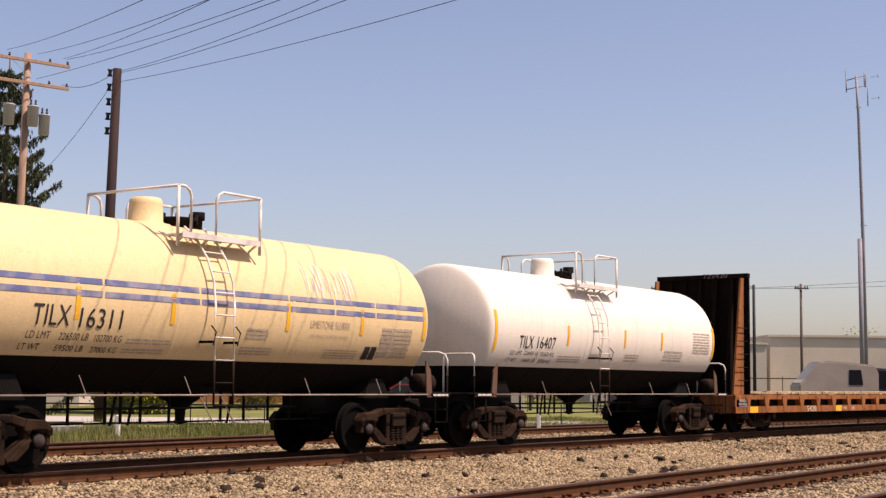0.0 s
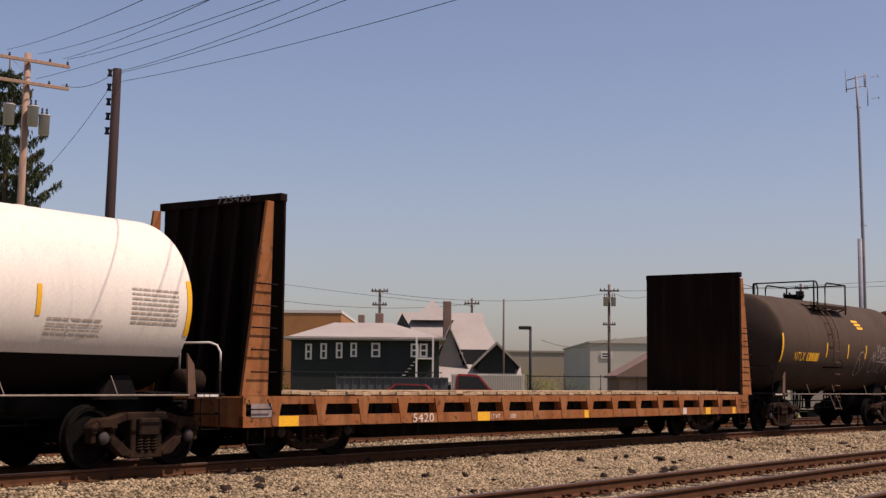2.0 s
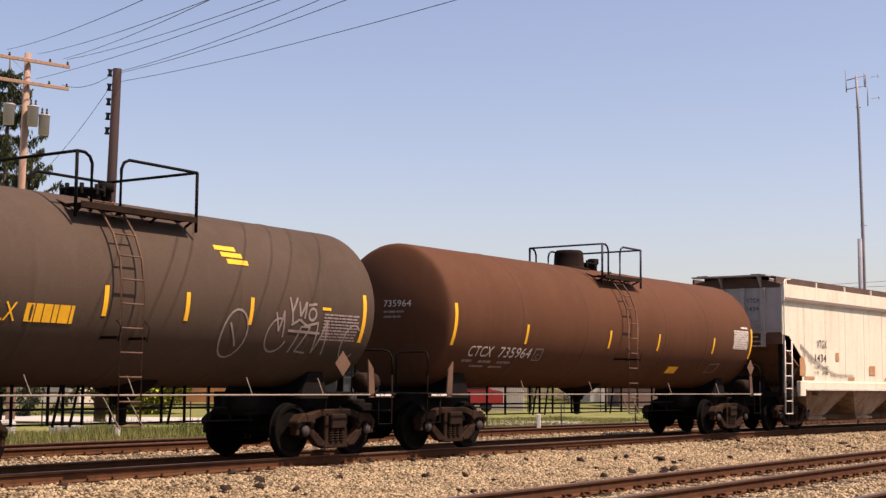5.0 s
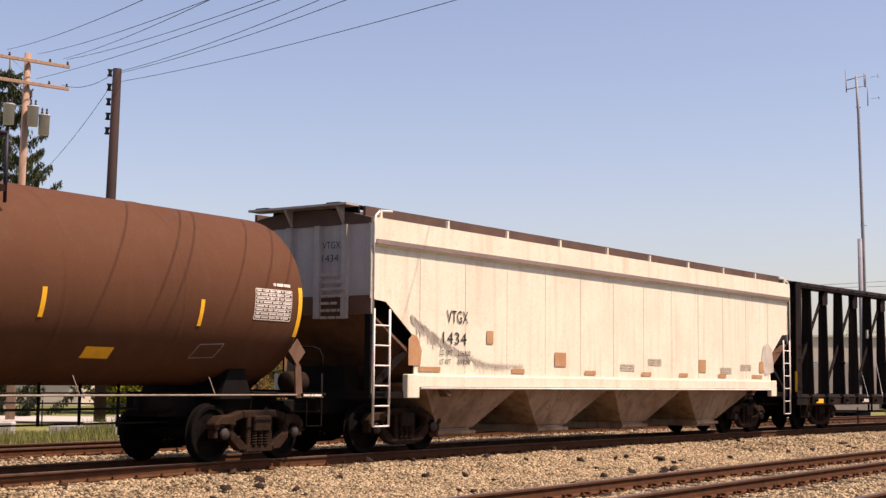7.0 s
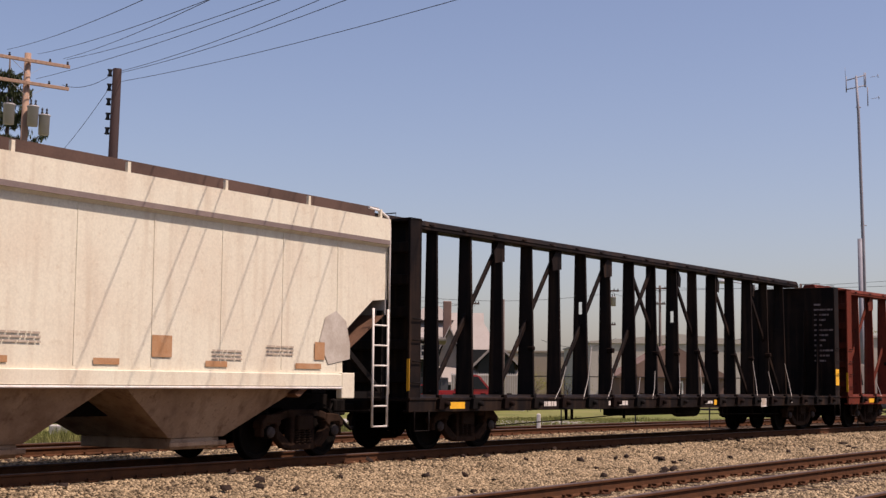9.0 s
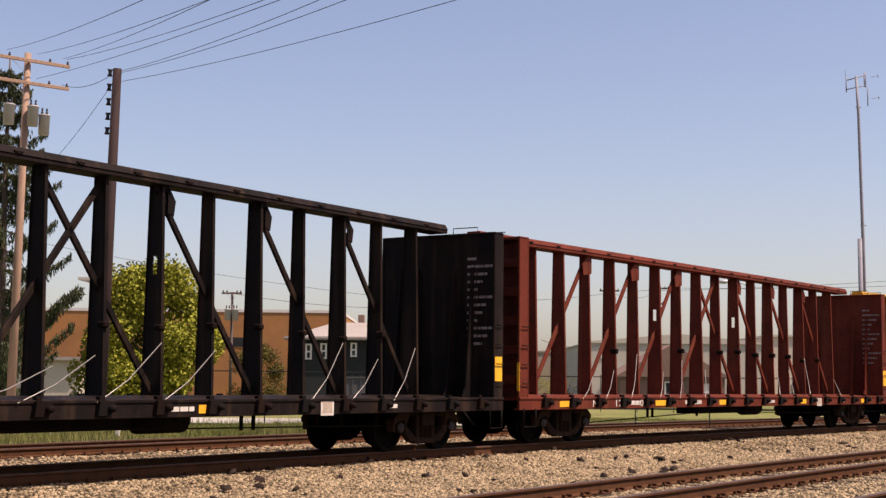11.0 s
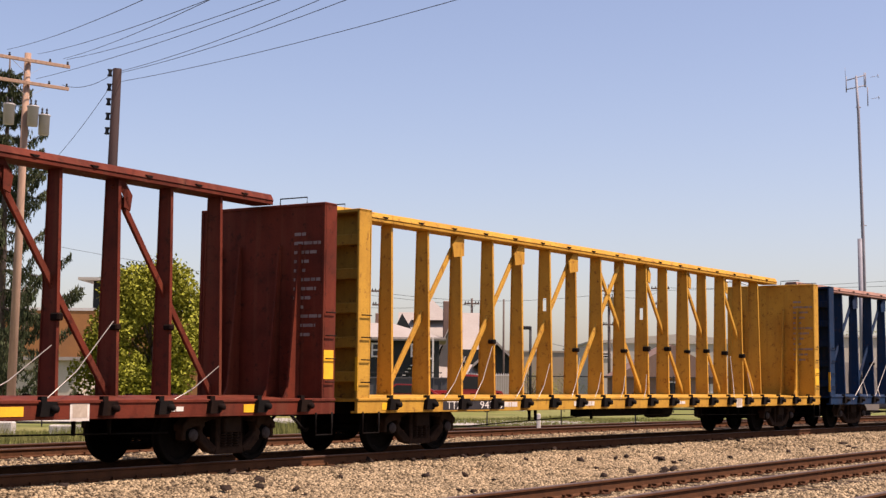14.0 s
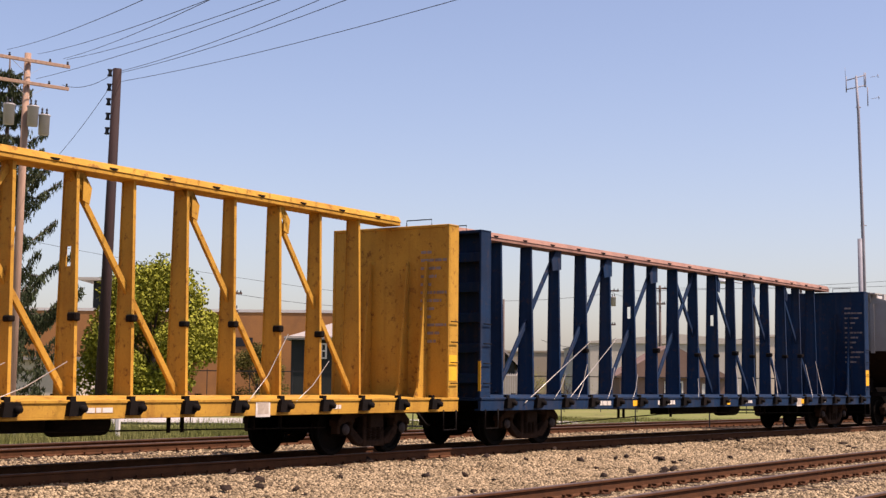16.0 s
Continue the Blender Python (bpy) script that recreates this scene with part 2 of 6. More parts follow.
# ---- mesh building ----
class Shape:
    """A bmesh with a few solid forms to add to it."""

    def __init__(self):
        self.bm = bmesh.new()

    def face(self, pts):
        return self.bm.faces.new([self.bm.verts.new(p) for p in pts])

    def box(self, x0, x1, y0, y1, z0, z1, m=None):
        r = bmesh.ops.create_cube(self.bm, size=1.0)
        t = Matrix.Translation(((x0 + x1) / 2, (y0 + y1) / 2, (z0 + z1) / 2)) @ Matrix.Diagonal((x1 - x0, y1 - y0, z1 - z0, 1))
        bmesh.ops.transform(self.bm, matrix=(m @ t) if m else t, verts=r["verts"])
        return self

    def beam(self, p, q, w, h, up=(0, 0, 1)):
        """A square bar from p to q, w wide across and h in the direction of up."""
        p, q = Vector(p), Vector(q)
        d = (q - p).normalized()
        side = d.cross(Vector(up))
        side = side.normalized() if side.length > 1e-4 else Vector((1, 0, 0))
        top = side.cross(d)
        ring = [(-w / 2, -h / 2), (w / 2, -h / 2), (w / 2, h / 2), (-w / 2, h / 2)]
        a = [self.bm.verts.new(p + side * u + top * v) for u, v in ring]
        b = [self.bm.verts.new(q + side * u + top * v) for u, v in ring]
        self.bm.faces.new(a[::-1])
        self.bm.faces.new(b)
        for i in range(4):
            j = (i + 1) % 4
            self.bm.faces.new((a[i], a[j], b[j], b[i]))
        return self

    def tube(self, pts, r, seg=8, r1=None):
        """A round bar along a line of points."""
        pts = [Vector(p) for p in pts]
        rings = []
        for i, p in enumerate(pts):
            d = (pts[min(i + 1, len(pts) - 1)] - pts[max(i - 1, 0)]).normalized()
            s = d.cross(Vector((0, 0, 1)))
            s = s.normalized() if s.length > 1e-3 else d.cross(Vector((0, 1, 0))).normalized()
            t = s.cross(d)
            rad = r if r1 is None else r + (r1 - r) * i / (len(pts) - 1)
            rings.append([self.bm.verts.new(p + s * math.cos(2 * math.pi * k / seg) * rad + t * math.sin(2 * math.pi * k / seg) * rad) for k in range(seg)])
        for a, b in zip(rings, rings[1:]):
            for k in range(seg):
                j = (k + 1) % seg
                f = self.bm.faces.new((a[k], a[j], b[j], b[k]))
                f.smooth = True
        self.bm.faces.new(rings[0][::-1])
        self.bm.faces.new(rings[-1])
        return self

    def prism(self, profile, a0, a1, axis="x"):
        """A flat outline drawn out along an axis. The outline is (y, z), (x, z) or (x, y)."""
        put = {"x": lambda u, v, a: (a, u, v), "y": lambda u, v, a: (u, a, v), "z": lambda u, v, a: (u, v, a)}[axis]
        a = [self.bm.verts.new(put(u, v, a0)) for u, v in profile]
        b = [self.bm.verts.new(put(u, v, a1)) for u, v in profile]
        self.bm.faces.new(a)
        self.bm.faces.new(b[::-1])
        for i in range(len(a)):
            j = (i + 1) % len(a)
            self.bm.faces.new((a[i], b[i], b[j], a[j]))
        return self

    def lathe(self, profile, seg=32, axis="x", centre=(0, 0, 0), a0=0.0, a1=2 * math.pi, smooth=True):
        """Turns a line of (along, radius) round an axis through centre; angle 0 is up, growing towards -y (axis x)."""
        full = abs(a1 - a0 - 2 * math.pi) < 1e-6
        n = seg if full else seg + 1
        c = Vector(centre)
        rows = []
        for u, r in profile:
            ring = []
            for k in range(n):
                g = a0 + (a1 - a0) * k / seg
                if axis == "x":
                    p = (u, -math.sin(g) * r, math.cos(g) * r)
                elif axis == "y":
                    p = (math.sin(g) * r, u, math.cos(g) * r)
                else:
                    p = (math.sin(g) * r, math.cos(g) * r, u)
                ring.append(self.bm.verts.new(c + Vector(p)))
            rows.append(ring)
        for a, b in zip(rows, rows[1:]):
            for k in range(seg):
                j = (k + 1) % n
                f = self.bm.faces.new((a[k], a[j], b[j], b[k]))
                f.smooth = smooth
        return self

    def bevel(self, width, segments=1):
        bmesh.ops.recalc_face_normals(self.bm, faces=self.bm.faces)
        edges = [e for e in self.bm.edges if len(e.link_faces) == 2 and e.calc_face_angle(0) > 0.7]
        bmesh.ops.bevel(self.bm, geom=edges, offset=width, segments=segments, affect="EDGES", clamp_overlap=True)
        return self

    def mesh(self, name, material):
        bmesh.ops.remove_doubles(self.bm, verts=self.bm.verts, dist=1e-5)
        bmesh.ops.recalc_face_normals(self.bm, faces=self.bm.faces)
        me = bpy.data.meshes.new(name)
        self.bm.to_mesh(me)
        self.bm.free()
        me.materials.append(material)
        return me


def part(name, shape, material, parent=None, label="", at=None):
    """Links a shape (or a finished mesh) as one mesh object, under its thing or part if given."""
    me = shape if isinstance(shape, bpy.types.Mesh) else shape.mesh(name, material)
    ob = new(name, me)
    if parent:
        ob.parent = parent
    if at:
        ob.matrix_basis = at
    if label:
        ob["label"] = label
    return ob


def thing(name, label, category, group="", kind="", at=None):
    """An Empty at the base of a thing, for its parts."""
    ob = new(name)
    if at:
        ob.matrix_basis = at
    return tagged(ob, label, category, group, kind)


def letters(txt, width, height, spacing=1.05):
    """Text as (x, z) triangles, fitted into width and height."""
    cu = bpy.data.curves.new("lettering", "FONT")
    cu.body, cu.size, cu.resolution_u = txt, 1.0, 3
    cu.space_character = spacing
    ob = new("lettering", cu)
    me = bpy.data.meshes.new_from_object(ob.evaluated_get(bpy.context.evaluated_depsgraph_get()))
    bpy.data.objects.remove(ob)
    bpy.data.curves.remove(cu)
    bm = bmesh.new()
    bm.from_mesh(me)
    bpy.data.meshes.remove(me)
    xs, ys = [v.co.x for v in bm.verts], [v.co.y for v in bm.verts]
    for v in bm.verts:
        v.co = ((v.co.x - min(xs)) / (max(xs) - min(xs)) * width, 0, (v.co.y - min(ys)) / (max(ys) - min(ys)) * height)
    for k in range(1, max(2, int(height / 0.07))):
        z = height * k / max(2, int(height / 0.07))
        bmesh.ops.bisect_plane(bm, geom=bm.verts[:] + bm.edges[:] + bm.faces[:], plane_co=(0, 0, z), plane_no=(0, 0, 1))
    return bm


def patch(u0, u1, v0, v1, nv=1, nu=1):
    """A flat grid of (x, z) that can be laid onto a side."""
    bm = bmesh.new()
    g = [[bm.verts.new((u0 + (u1 - u0) * i / nu, 0, v0 + (v1 - v0) * j / nv)) for j in range(nv + 1)] for i in range(nu + 1)]
    for i in range(nu):
        for j in range(nv):
            bm.faces.new((g[i][j], g[i + 1][j], g[i + 1][j + 1], g[i][j + 1]))
    return bm


def lay(name, bm, material, parent, x, z, side, label=""):
    """Lays a flat bm, drawn in (x, z), onto a side: side(x, z, lift) gives the place in the car's space."""
    for v in bm.verts:
        v.co = side(x + v.co.x, z + v.co.z, 0.005)
    me = bpy.data.meshes.new(name)
    bm.to_mesh(me)
    bm.free()
    me.materials.append(material)
    return part(name, me, material, parent, label)


def bars(rows, rng, gap=0.02):
    """Unreadable writing: rows of short bars (x, z, width, height)."""
    bm = bmesh.new()
    for x, z, w, h in rows:
        u = x
        while u < x + w - 0.03:
            k = min(rng.uniform(0.05, 0.22), x + w - u)
            bm.faces.new([bm.verts.new(p) for p in ((u, 0, z), (u + k, 0, z), (u + k, 0, z + h), (u, 0, z + h))])
            u += k + gap
    return bm


# ---- the four tracks, on one gentle bend ----
def bend(x):
    """How far the tracks lean towards the viewer at x, and how steeply."""
    c = min(max(x, -5.0), 60.0)
    slope = -2 * 0.001441 * (c - 25)
    return -0.001441 * (c - 25) ** 2 + slope * (x - c), slope


TRAIN_Y, NEAR_Y, FRONT_Y, BACK_Y = 17.03, 8.69, 4.95, 22.75
GAUGE = 1.506
def sweep(name, profile, y, x0, x1, step, material, parent, label=""):
    """A profile of (y, z) drawn out along the bend."""
    n = int((x1 - x0) / step)
    verts, faces = [], []
    for i in range(n + 1):
        x = x0 + (x1 - x0) * i / n
        verts += [(x, y + bend(x)[0] + u, v) for u, v in profile]
    k = len(profile)
    for i in range(n):
        for j in range(k):
            a, b = i * k + j, i * k + (j + 1) % k
            faces.append((a, b, b + k, a + k))
    me = bpy.data.meshes.new(name)
    me.from_pydata(verts, [], faces)
    me.materials.append(material)
    return part(name, me, material, parent, label)


TIE_Z = -0.172
web = [(-0.07, TIE_Z), (0.07, TIE_Z), (0.07, TIE_Z + 0.012), (0.012, TIE_Z + 0.035), (0.008, -0.045), (0.036, -0.034), (0.036, -0.012), (-0.036, -0.012), (-0.036, -0.034), (-0.008, -0.045), (-0.012, TIE_Z + 0.035), (-0.07, TIE_Z + 0.012)]
head = [(-0.036, -0.012), (0.036, -0.012), (0.035, -0.004), (0.024, 0.0), (-0.024, 0.0), (-0.035, -0.004)]
tie_shape = Shape()
tie_shape.box(-0.115, 0.115, -1.3, 1.3, TIE_Z - 0.18, TIE_Z - 0.004)
tie_shape.bevel(0.015)
tie_mesh = tie_shape.mesh("tie", TIE)
rng = random.Random(4)


def railway(y, label, x0=-60, x1=150, tie0=4.0, ties=190, near=False):
    track = thing("railway_track", label, "railway track", "parallel tracks", "structure")
    for s in (-1, 1):
        rail = sweep("rail", web, y + s * GAUGE / 2, x0, x1, 1.5, RAILRUST, track)
        sweep("rail_head", head, y + s * GAUGE / 2, x0, x1, 1.5, RAILHEAD, rail, "worn shiny running surface")
    fast = Shape()
    for i in range(ties):
        x = tie0 + i * 0.51 + rng.uniform(-0.03, 0.03)
        off, slope = bend(x)
        at = pose(x, y + off + rng.uniform(-0.04, 0.04), rng.uniform(-0.012, 0.0), 0, 0, math.degrees(math.atan(slope)) + rng.uniform(-1.2, 1.2))
        part("tie", tie_mesh, TIE, track, at=at)
        if i < 120:
            for s in (-1, 1):
                ry = y + off + s * GAUGE / 2
                fast.box(x - 0.09, x + 0.09, ry - 0.17, ry + 0.17, TIE_Z - 0.003, TIE_Z + 0.012)
                for e in (-1, 1):
                    fast.box(x - 0.05, x - 0.02, ry + e * 0.09 - 0.02, ry + e * 0.09 + 0.02, TIE_Z, TIE_Z + 0.05)
                    if near:
                        fast.box(x + 0.12, x + 0.16, ry + e * 0.075 - 0.04, ry + e * 0.075 + 0.04, TIE_Z - 0.03, TIE_Z + 0.045)
    tagged(part("tie_fastenings", fast, RAILRUST, track), kind="stuff")
    return track


# ---- ground ----
def ground_height(x, y):
    """Level of the ballast and of the land behind it, below the rail tops."""
    y = y - bend(x)[0]
    z = -0.21
    for c in (FRONT_Y, NEAR_Y, TRAIN_Y, BACK_Y):
        d = abs(y - c)
        if d < 1.55:
            return -0.205
    if y > BACK_Y + 1.5:
        z = -0.21 - min(0.16, max(0.1, (y - BACK_Y - 1.5) * 0.03))
    elif y > FRONT_Y:
        gap = min(abs(y - c) for c in (FRONT_Y, NEAR_Y, TRAIN_Y, BACK_Y)) - 1.55
        z = -0.205 - min(0.13, gap * 0.10)
    return z


def sheet(name, xs, ys, height, material, label, category):
    verts = [(x, y, height(x, y)) for x in xs for y in ys]
    k = len(ys)
    faces = [(i * k + j, (i + 1) * k + j, (i + 1) * k + j + 1, i * k + j + 1) for i in range(len(xs) - 1) for j in range(k - 1)]
    me = bpy.data.meshes.new(name)
    me.from_pydata(verts, [], faces)
    me.materials.append(material)
    for p in me.polygons:
        p.use_smooth = True
    return tagged(part(name, me, material), label, category, kind="structure")


def rough_ground(x, y):
    return ground_height(x, y) + 0.03 * noise.noise((x * 0.9, y * 0.9, 0)) + 0.015 * noise.noise((x * 3.1, y * 3.1, 4))


xs = [-3000, -600, -150, -60, -20] + [i * 0.5 for i in range(-20, 140)] + [75, 90, 120, 180, 300, 700, 3000]
ys = [-3000, -500, -60, -10] + [i * 0.3 for i in range(-10, 110)] + [34, 36, 38, 40, 44, 50, 60, 80, 120, 200, 500, 3000]
sheet("ground", xs, ys, rough_ground, BALLAST, "tan crushed-stone ballast with dust and scattered debris", "ground")


def stones(name, count, y0, y1, x0, x1, size, seed, material, label, lift=0.0):
    """Loose stones as many small uneven lumps in one mesh."""
    r = np.random.default_rng(seed)
    x = r.uniform(x0, x1, count)
    y = r.uniform(y0, y1, count)
    off = np.array([bend(a)[0] for a in x])
    s = size * r.uniform(0.55, 1.35, count)
    z = np.array([rough_ground(a, b) for a, b in zip(x, y + off)]) + s * 0.12 + lift
    base = np.array([(1, 0, 0), (-0.5, 0.87, 0), (-0.5, -0.87, 0), (0.5, 0.6, 0.75), (-0.85, 0.1, 0.7), (0.45, -0.65, 0.8)])
    tris = np.array([(0, 1, 3), (1, 4, 3), (1, 2, 4), (2, 5, 4), (2, 0, 5), (0, 3, 5), (3, 4, 5)])
    v = base[None] * r.uniform(0.65, 1.2, (count, 6, 1)) + r.uniform(-0.18, 0.18, (count, 6, 3))
    a, tilt = r.uniform(0, 6.28, count), r.uniform(-0.7, 0.7, count)
    ca, sa, ct, st = np.cos(a), np.sin(a), np.cos(tilt), np.sin(tilt)
    vx, vz = v[..., 0] * ct[:, None] - v[..., 2] * st[:, None], v[..., 0] * st[:, None] + v[..., 2] * ct[:, None]
    vy = v[..., 1]
    out = np.stack([(vx * ca[:, None] - vy * sa[:, None]) * s[:, None] * 0.5 + x[:, None], (vx * sa[:, None] + vy * ca[:, None]) * s[:, None] * 0.5 + (y + off)[:, None], vz * s[:, None] * 0.4 + z[:, None]], -1).reshape(-1, 3)
    idx = (tris[None] + (np.arange(count) * 6)[:, None, None]).reshape(-1)
    me = bpy.data.meshes.new(name)
    me.vertices.add(len(out))
    me.vertices.foreach_set("co", out.ravel())
    nf = len(idx) // 3
    me.loops.add(len(idx))
    me.loops.foreach_set("vertex_index", idx)
    me.polygons.add(nf)
    me.polygons.foreach_set("loop_start", np.arange(nf) * 3)
    me.update(calc_edges=True)
    me.materials.append(material)
    return tagged(part(name, me, material), label, "ballast", kind="stuff")


stones("ballast_stones", 105000, 9.0, 16.2, 7, 34, 0.058, 1, STONE, "loose tan and grey crushed ballast stones")
stones("ballast_stones", 42000, 9.0, 16.6, 30, 62, 0.075, 2, STONE, "loose tan and grey crushed ballast stones")
stones("ballast_stones", 42000, 16.0, 24.5, 9, 46, 0.07, 3, STONE, "loose tan ballast stones beneath and behind the train")
stones("ballast_stones", 24000, 5.4, 9.2, 9, 26, 0.056, 5, STONE, "loose tan ballast stones between worn ties")
stones("slag_lumps", 70, 11.0, 16.2, 8, 40, 0.17, 7, DARKSTONE, "scattered dark slag lumps lying on ballast", 0.02)


def speckle(name, count, x0, x1, y0, y1, tall, seed, material, label):
    """Grass as many small upright blades."""
    r = np.random.default_rng(seed)
    x, y = r.uniform(x0, x1, count), r.uniform(y0, y1, count)
    z = np.array([rough_ground(a, b) for a, b in zip(x, y)])
    h, a = tall * r.uniform(0.4, 1.3, count), r.uniform(0, 3.14, count)
    w = 0.006 + 0.012 * r.random(count)
    h *= 0.35 + 1.3 * np.array([max(0.0, 0.5 + noise.noise((a_ * 0.35, b_ * 0.5, 2.0))) for a_, b_ in zip(x, y)])
    lean = r.uniform(-0.35, 0.35, (count, 2)) * h[:, None]
    out = np.stack([np.stack([x - np.cos(a) * w, y - np.sin(a) * w, z], -1), np.stack([x + np.cos(a) * w, y + np.sin(a) * w, z], -1), np.stack([x + lean[:, 0], y + lean[:, 1], z + h], -1)], 1).reshape(-1, 3)
    me = bpy.data.meshes.new(name)
    me.from_pydata(out.tolist(), [], np.arange(count * 3).reshape(-1, 3).tolist())
    me.materials.append(material)
    return tagged(part(name, me, material), label, "grass", kind="stuff")
# ---- running gear ----
WR = 0.457


def wheelset_mesh():
    s = Shape()
    for e in (-1, 1):
        prof = [(-0.085, 0.0), (-0.085, 0.12), (-0.03, 0.14), (-0.02, 0.36), (-0.065, 0.385), (-0.068, WR - 0.012), (-0.055, WR), (0.03, WR + 0.003), (0.042, WR + 0.028), (0.06, WR + 0.028), (0.066, WR - 0.01), (0.066, 0.385), (0.02, 0.36), (0.01, 0.14), (0.085, 0.12), (0.085, 0.0)]
        s.lathe([(e * (0.735 - u), r) for u, r in prof], 32, "y", smooth=False)
        s.lathe([(e * 0.80, 0.0), (e * 0.80, 0.11), (e * 1.06, 0.115), (e * 1.085, 0.10), (e * 1.09, 0.0)], 16, "y")
        for k in range(3):
            a = k * 2.094
            s.lathe([(e * 1.088, 0.03), (e * 1.115, 0.028), (e * 1.115, 0.0)], 6, "y", centre=(math.sin(a) * 0.062, 0, math.cos(a) * 0.062))
    s.lathe([(-0.8, 0.075), (0.8, 0.075)], 12, "y")
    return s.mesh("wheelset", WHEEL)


def side_frame_mesh():
    """A cast three-piece frame: sloping top and bottom members, columns and pedestal jaws."""
    s = Shape()
    w = 0.16
    y = 1.0
    top = [(-1.06, 0.60), (-0.80, 0.66), (-0.42, 0.76), (0.42, 0.76), (0.80, 0.66), (1.06, 0.60)]
    for p, q in zip(top, top[1:]):
        s.beam((p[0], y, p[1]), (q[0], y, q[1]), w, 0.13)
    low = [(-0.76, 0.50), (-0.34, 0.20), (0.34, 0.20), (0.76, 0.50)]
    for p, q in zip(low, low[1:]):
        s.beam((p[0], y, p[1]), (q[0], y, q[1]), w, 0.12)
    for e in (-1, 1):
        s.beam((e * 0.27, y, 0.22), (e * 0.27, y, 0.76), 0.11, w, (0, 1, 0))
        s.beam((e * 0.69, y, 0.46), (e * 0.69, y, 0.70), 0.10, w, (0, 1, 0))
        s.beam((e * 1.07, y, 0.38), (e * 1.07, y, 0.64), 0.09, w, (0, 1, 0))
        s.prism([(e * 0.62, 0.60), (e * 0.66, 0.76), (e * 0.98, 0.74), (e * 1.13, 0.62), (e * 1.13, 0.52), (e * 1.03, 0.52), (e * 1.01, 0.60), (e * 0.76, 0.60), (e * 0.72, 0.52)], y - 0.11, y + 0.11, "y")
        s.prism([(e * 0.74, 0.48), (e * 0.62, 0.44), (e * 0.36, 0.18), (e * 0.52, 0.18), (e * 0.74, 0.36)], y - 0.05, y + 0.09, "y")
    s.bevel(0.018)
    return s.mesh("side_frame", CASTING)


def spring_mesh():
    pts = [(math.cos(a) * 0.055, math.sin(a) * 0.055, 0.25 + 0.22 * a / 31.4) for a in [i * 0.628 for i in range(51)]]
    return Shape().tube(pts, 0.014, 5).mesh("spring", RUSTY)


WHEELSET, SIDE_FRAME, SPRINGS = wheelset_mesh(), side_frame_mesh(), spring_mesh()
bolster = Shape()
bolster.box(-0.21, 0.21, -1.15, 1.15, 0.48, 0.74)
bolster.box(-0.35, 0.35, -0.35, 0.35, 0.70, 0.86)
bolster.box(0.50, 0.58, -0.75, 0.75, 0.36, 0.52).box(-0.58, -0.50, -0.75, 0.75, 0.36, 0.52)
bolster.bevel(0.02)
BOLSTER = bolster.mesh("bolster", RUSTY)
rolling, META = [], {}


BEARING = paint("pale_bearing_cap", (0.055, 0.045, 0.042), 0.75, second=(0.022, 0.015, 0.012), amount=0.7, scale=7, spec=0.1)
cap = Shape().lathe([(-1.13, 0.0), (-1.13, 0.05), (-1.12, 0.06), (-1.118, 0.085), (-1.10, 0.095), (-1.0, 0.10)], 18, "y")
CAP = cap.mesh("bearing_cap", BEARING)


def truck(car, x):
    t = part("truck", BOLSTER, RUSTY, car, "rusty two-axle freight truck", pose(x, 0, 0))
    part("side_frame", SIDE_FRAME, CASTING, t)
    part("side_frame", SIDE_FRAME, CASTING, t, at=pose(0, 0, 0, 0, 0, 180))
    for cx in (-0.15, 0.0, 0.15):
        for cy in (-1.06, -0.93, 1.0):
            part("spring", SPRINGS, RUSTY, t, at=pose(cx, cy, 0))
    for e in (-0.889, 0.889):
        part("bearing_cap", CAP, BEARING, t, at=pose(e, 0, WR))
        part("bearing_cap", CAP, BEARING, t, at=pose(e, 0, WR, 0, 0, 180))
        rolling.append((part("wheelset", WHEELSET, WHEEL, t, at=pose(e, 0, WR)), e))
    return t


def coupler_mesh():
    s = Shape()
    s.box(-0.35, 0.30, -0.09, 0.09, 0.74, 0.90)
    s.prism([(0.28, -0.16), (0.55, -0.20), (0.62, -0.06), (0.50, 0.02), (0.60, 0.16), (0.46, 0.24), (0.28, 0.16)], 0.68, 0.98, "z")
    s.bevel(0.025)
    s.tube([(0.1, -0.35, 0.72), (0.35, -0.38, 0.50), (0.60, -0.30, 0.42), (0.80, -0.2, 0.45)], 0.03, 8)
    s.tube([(-0.1, -1.2, 0.80), (0.05, -1.15, 0.78), (0.08, -0.2, 0.76), (0.45, -0.02, 1.02)], 0.016, 6)
    return s.mesh("coupler", SOOTSHADE)


COUPLER = coupler_mesh()


def ends(car, half):
    """Couplers with air hoses and lifting levers at both ends."""
    part("coupler", COUPLER, SOOTSHADE, car, at=pose(half, 0, 0))
    part("coupler", COUPLER, SOOTSHADE, car, at=pose(-half, 0, 0, 0, 0, 180))


def ladder_shape(x0, x1, line, r=0.018, pitch=0.31):
    """A ladder whose two rails follow a line of (y, z)."""
    s = Shape()
    for x in (x0, x1):
        s.tube([(x, y, z) for y, z in line], r, 6)
    run = 0.0
    for (ya, za), (yb, zb) in zip(line, line[1:]):
        seg = math.hypot(yb - ya, zb - za)
        while run < seg:
            k = run / seg
            s.tube([(x0, ya + (yb - ya) * k, za + (zb - za) * k), (x1, ya + (yb - ya) * k, za + (zb - za) * k)], r * 0.8, 6)
            run += pitch
        run -= seg
    return s


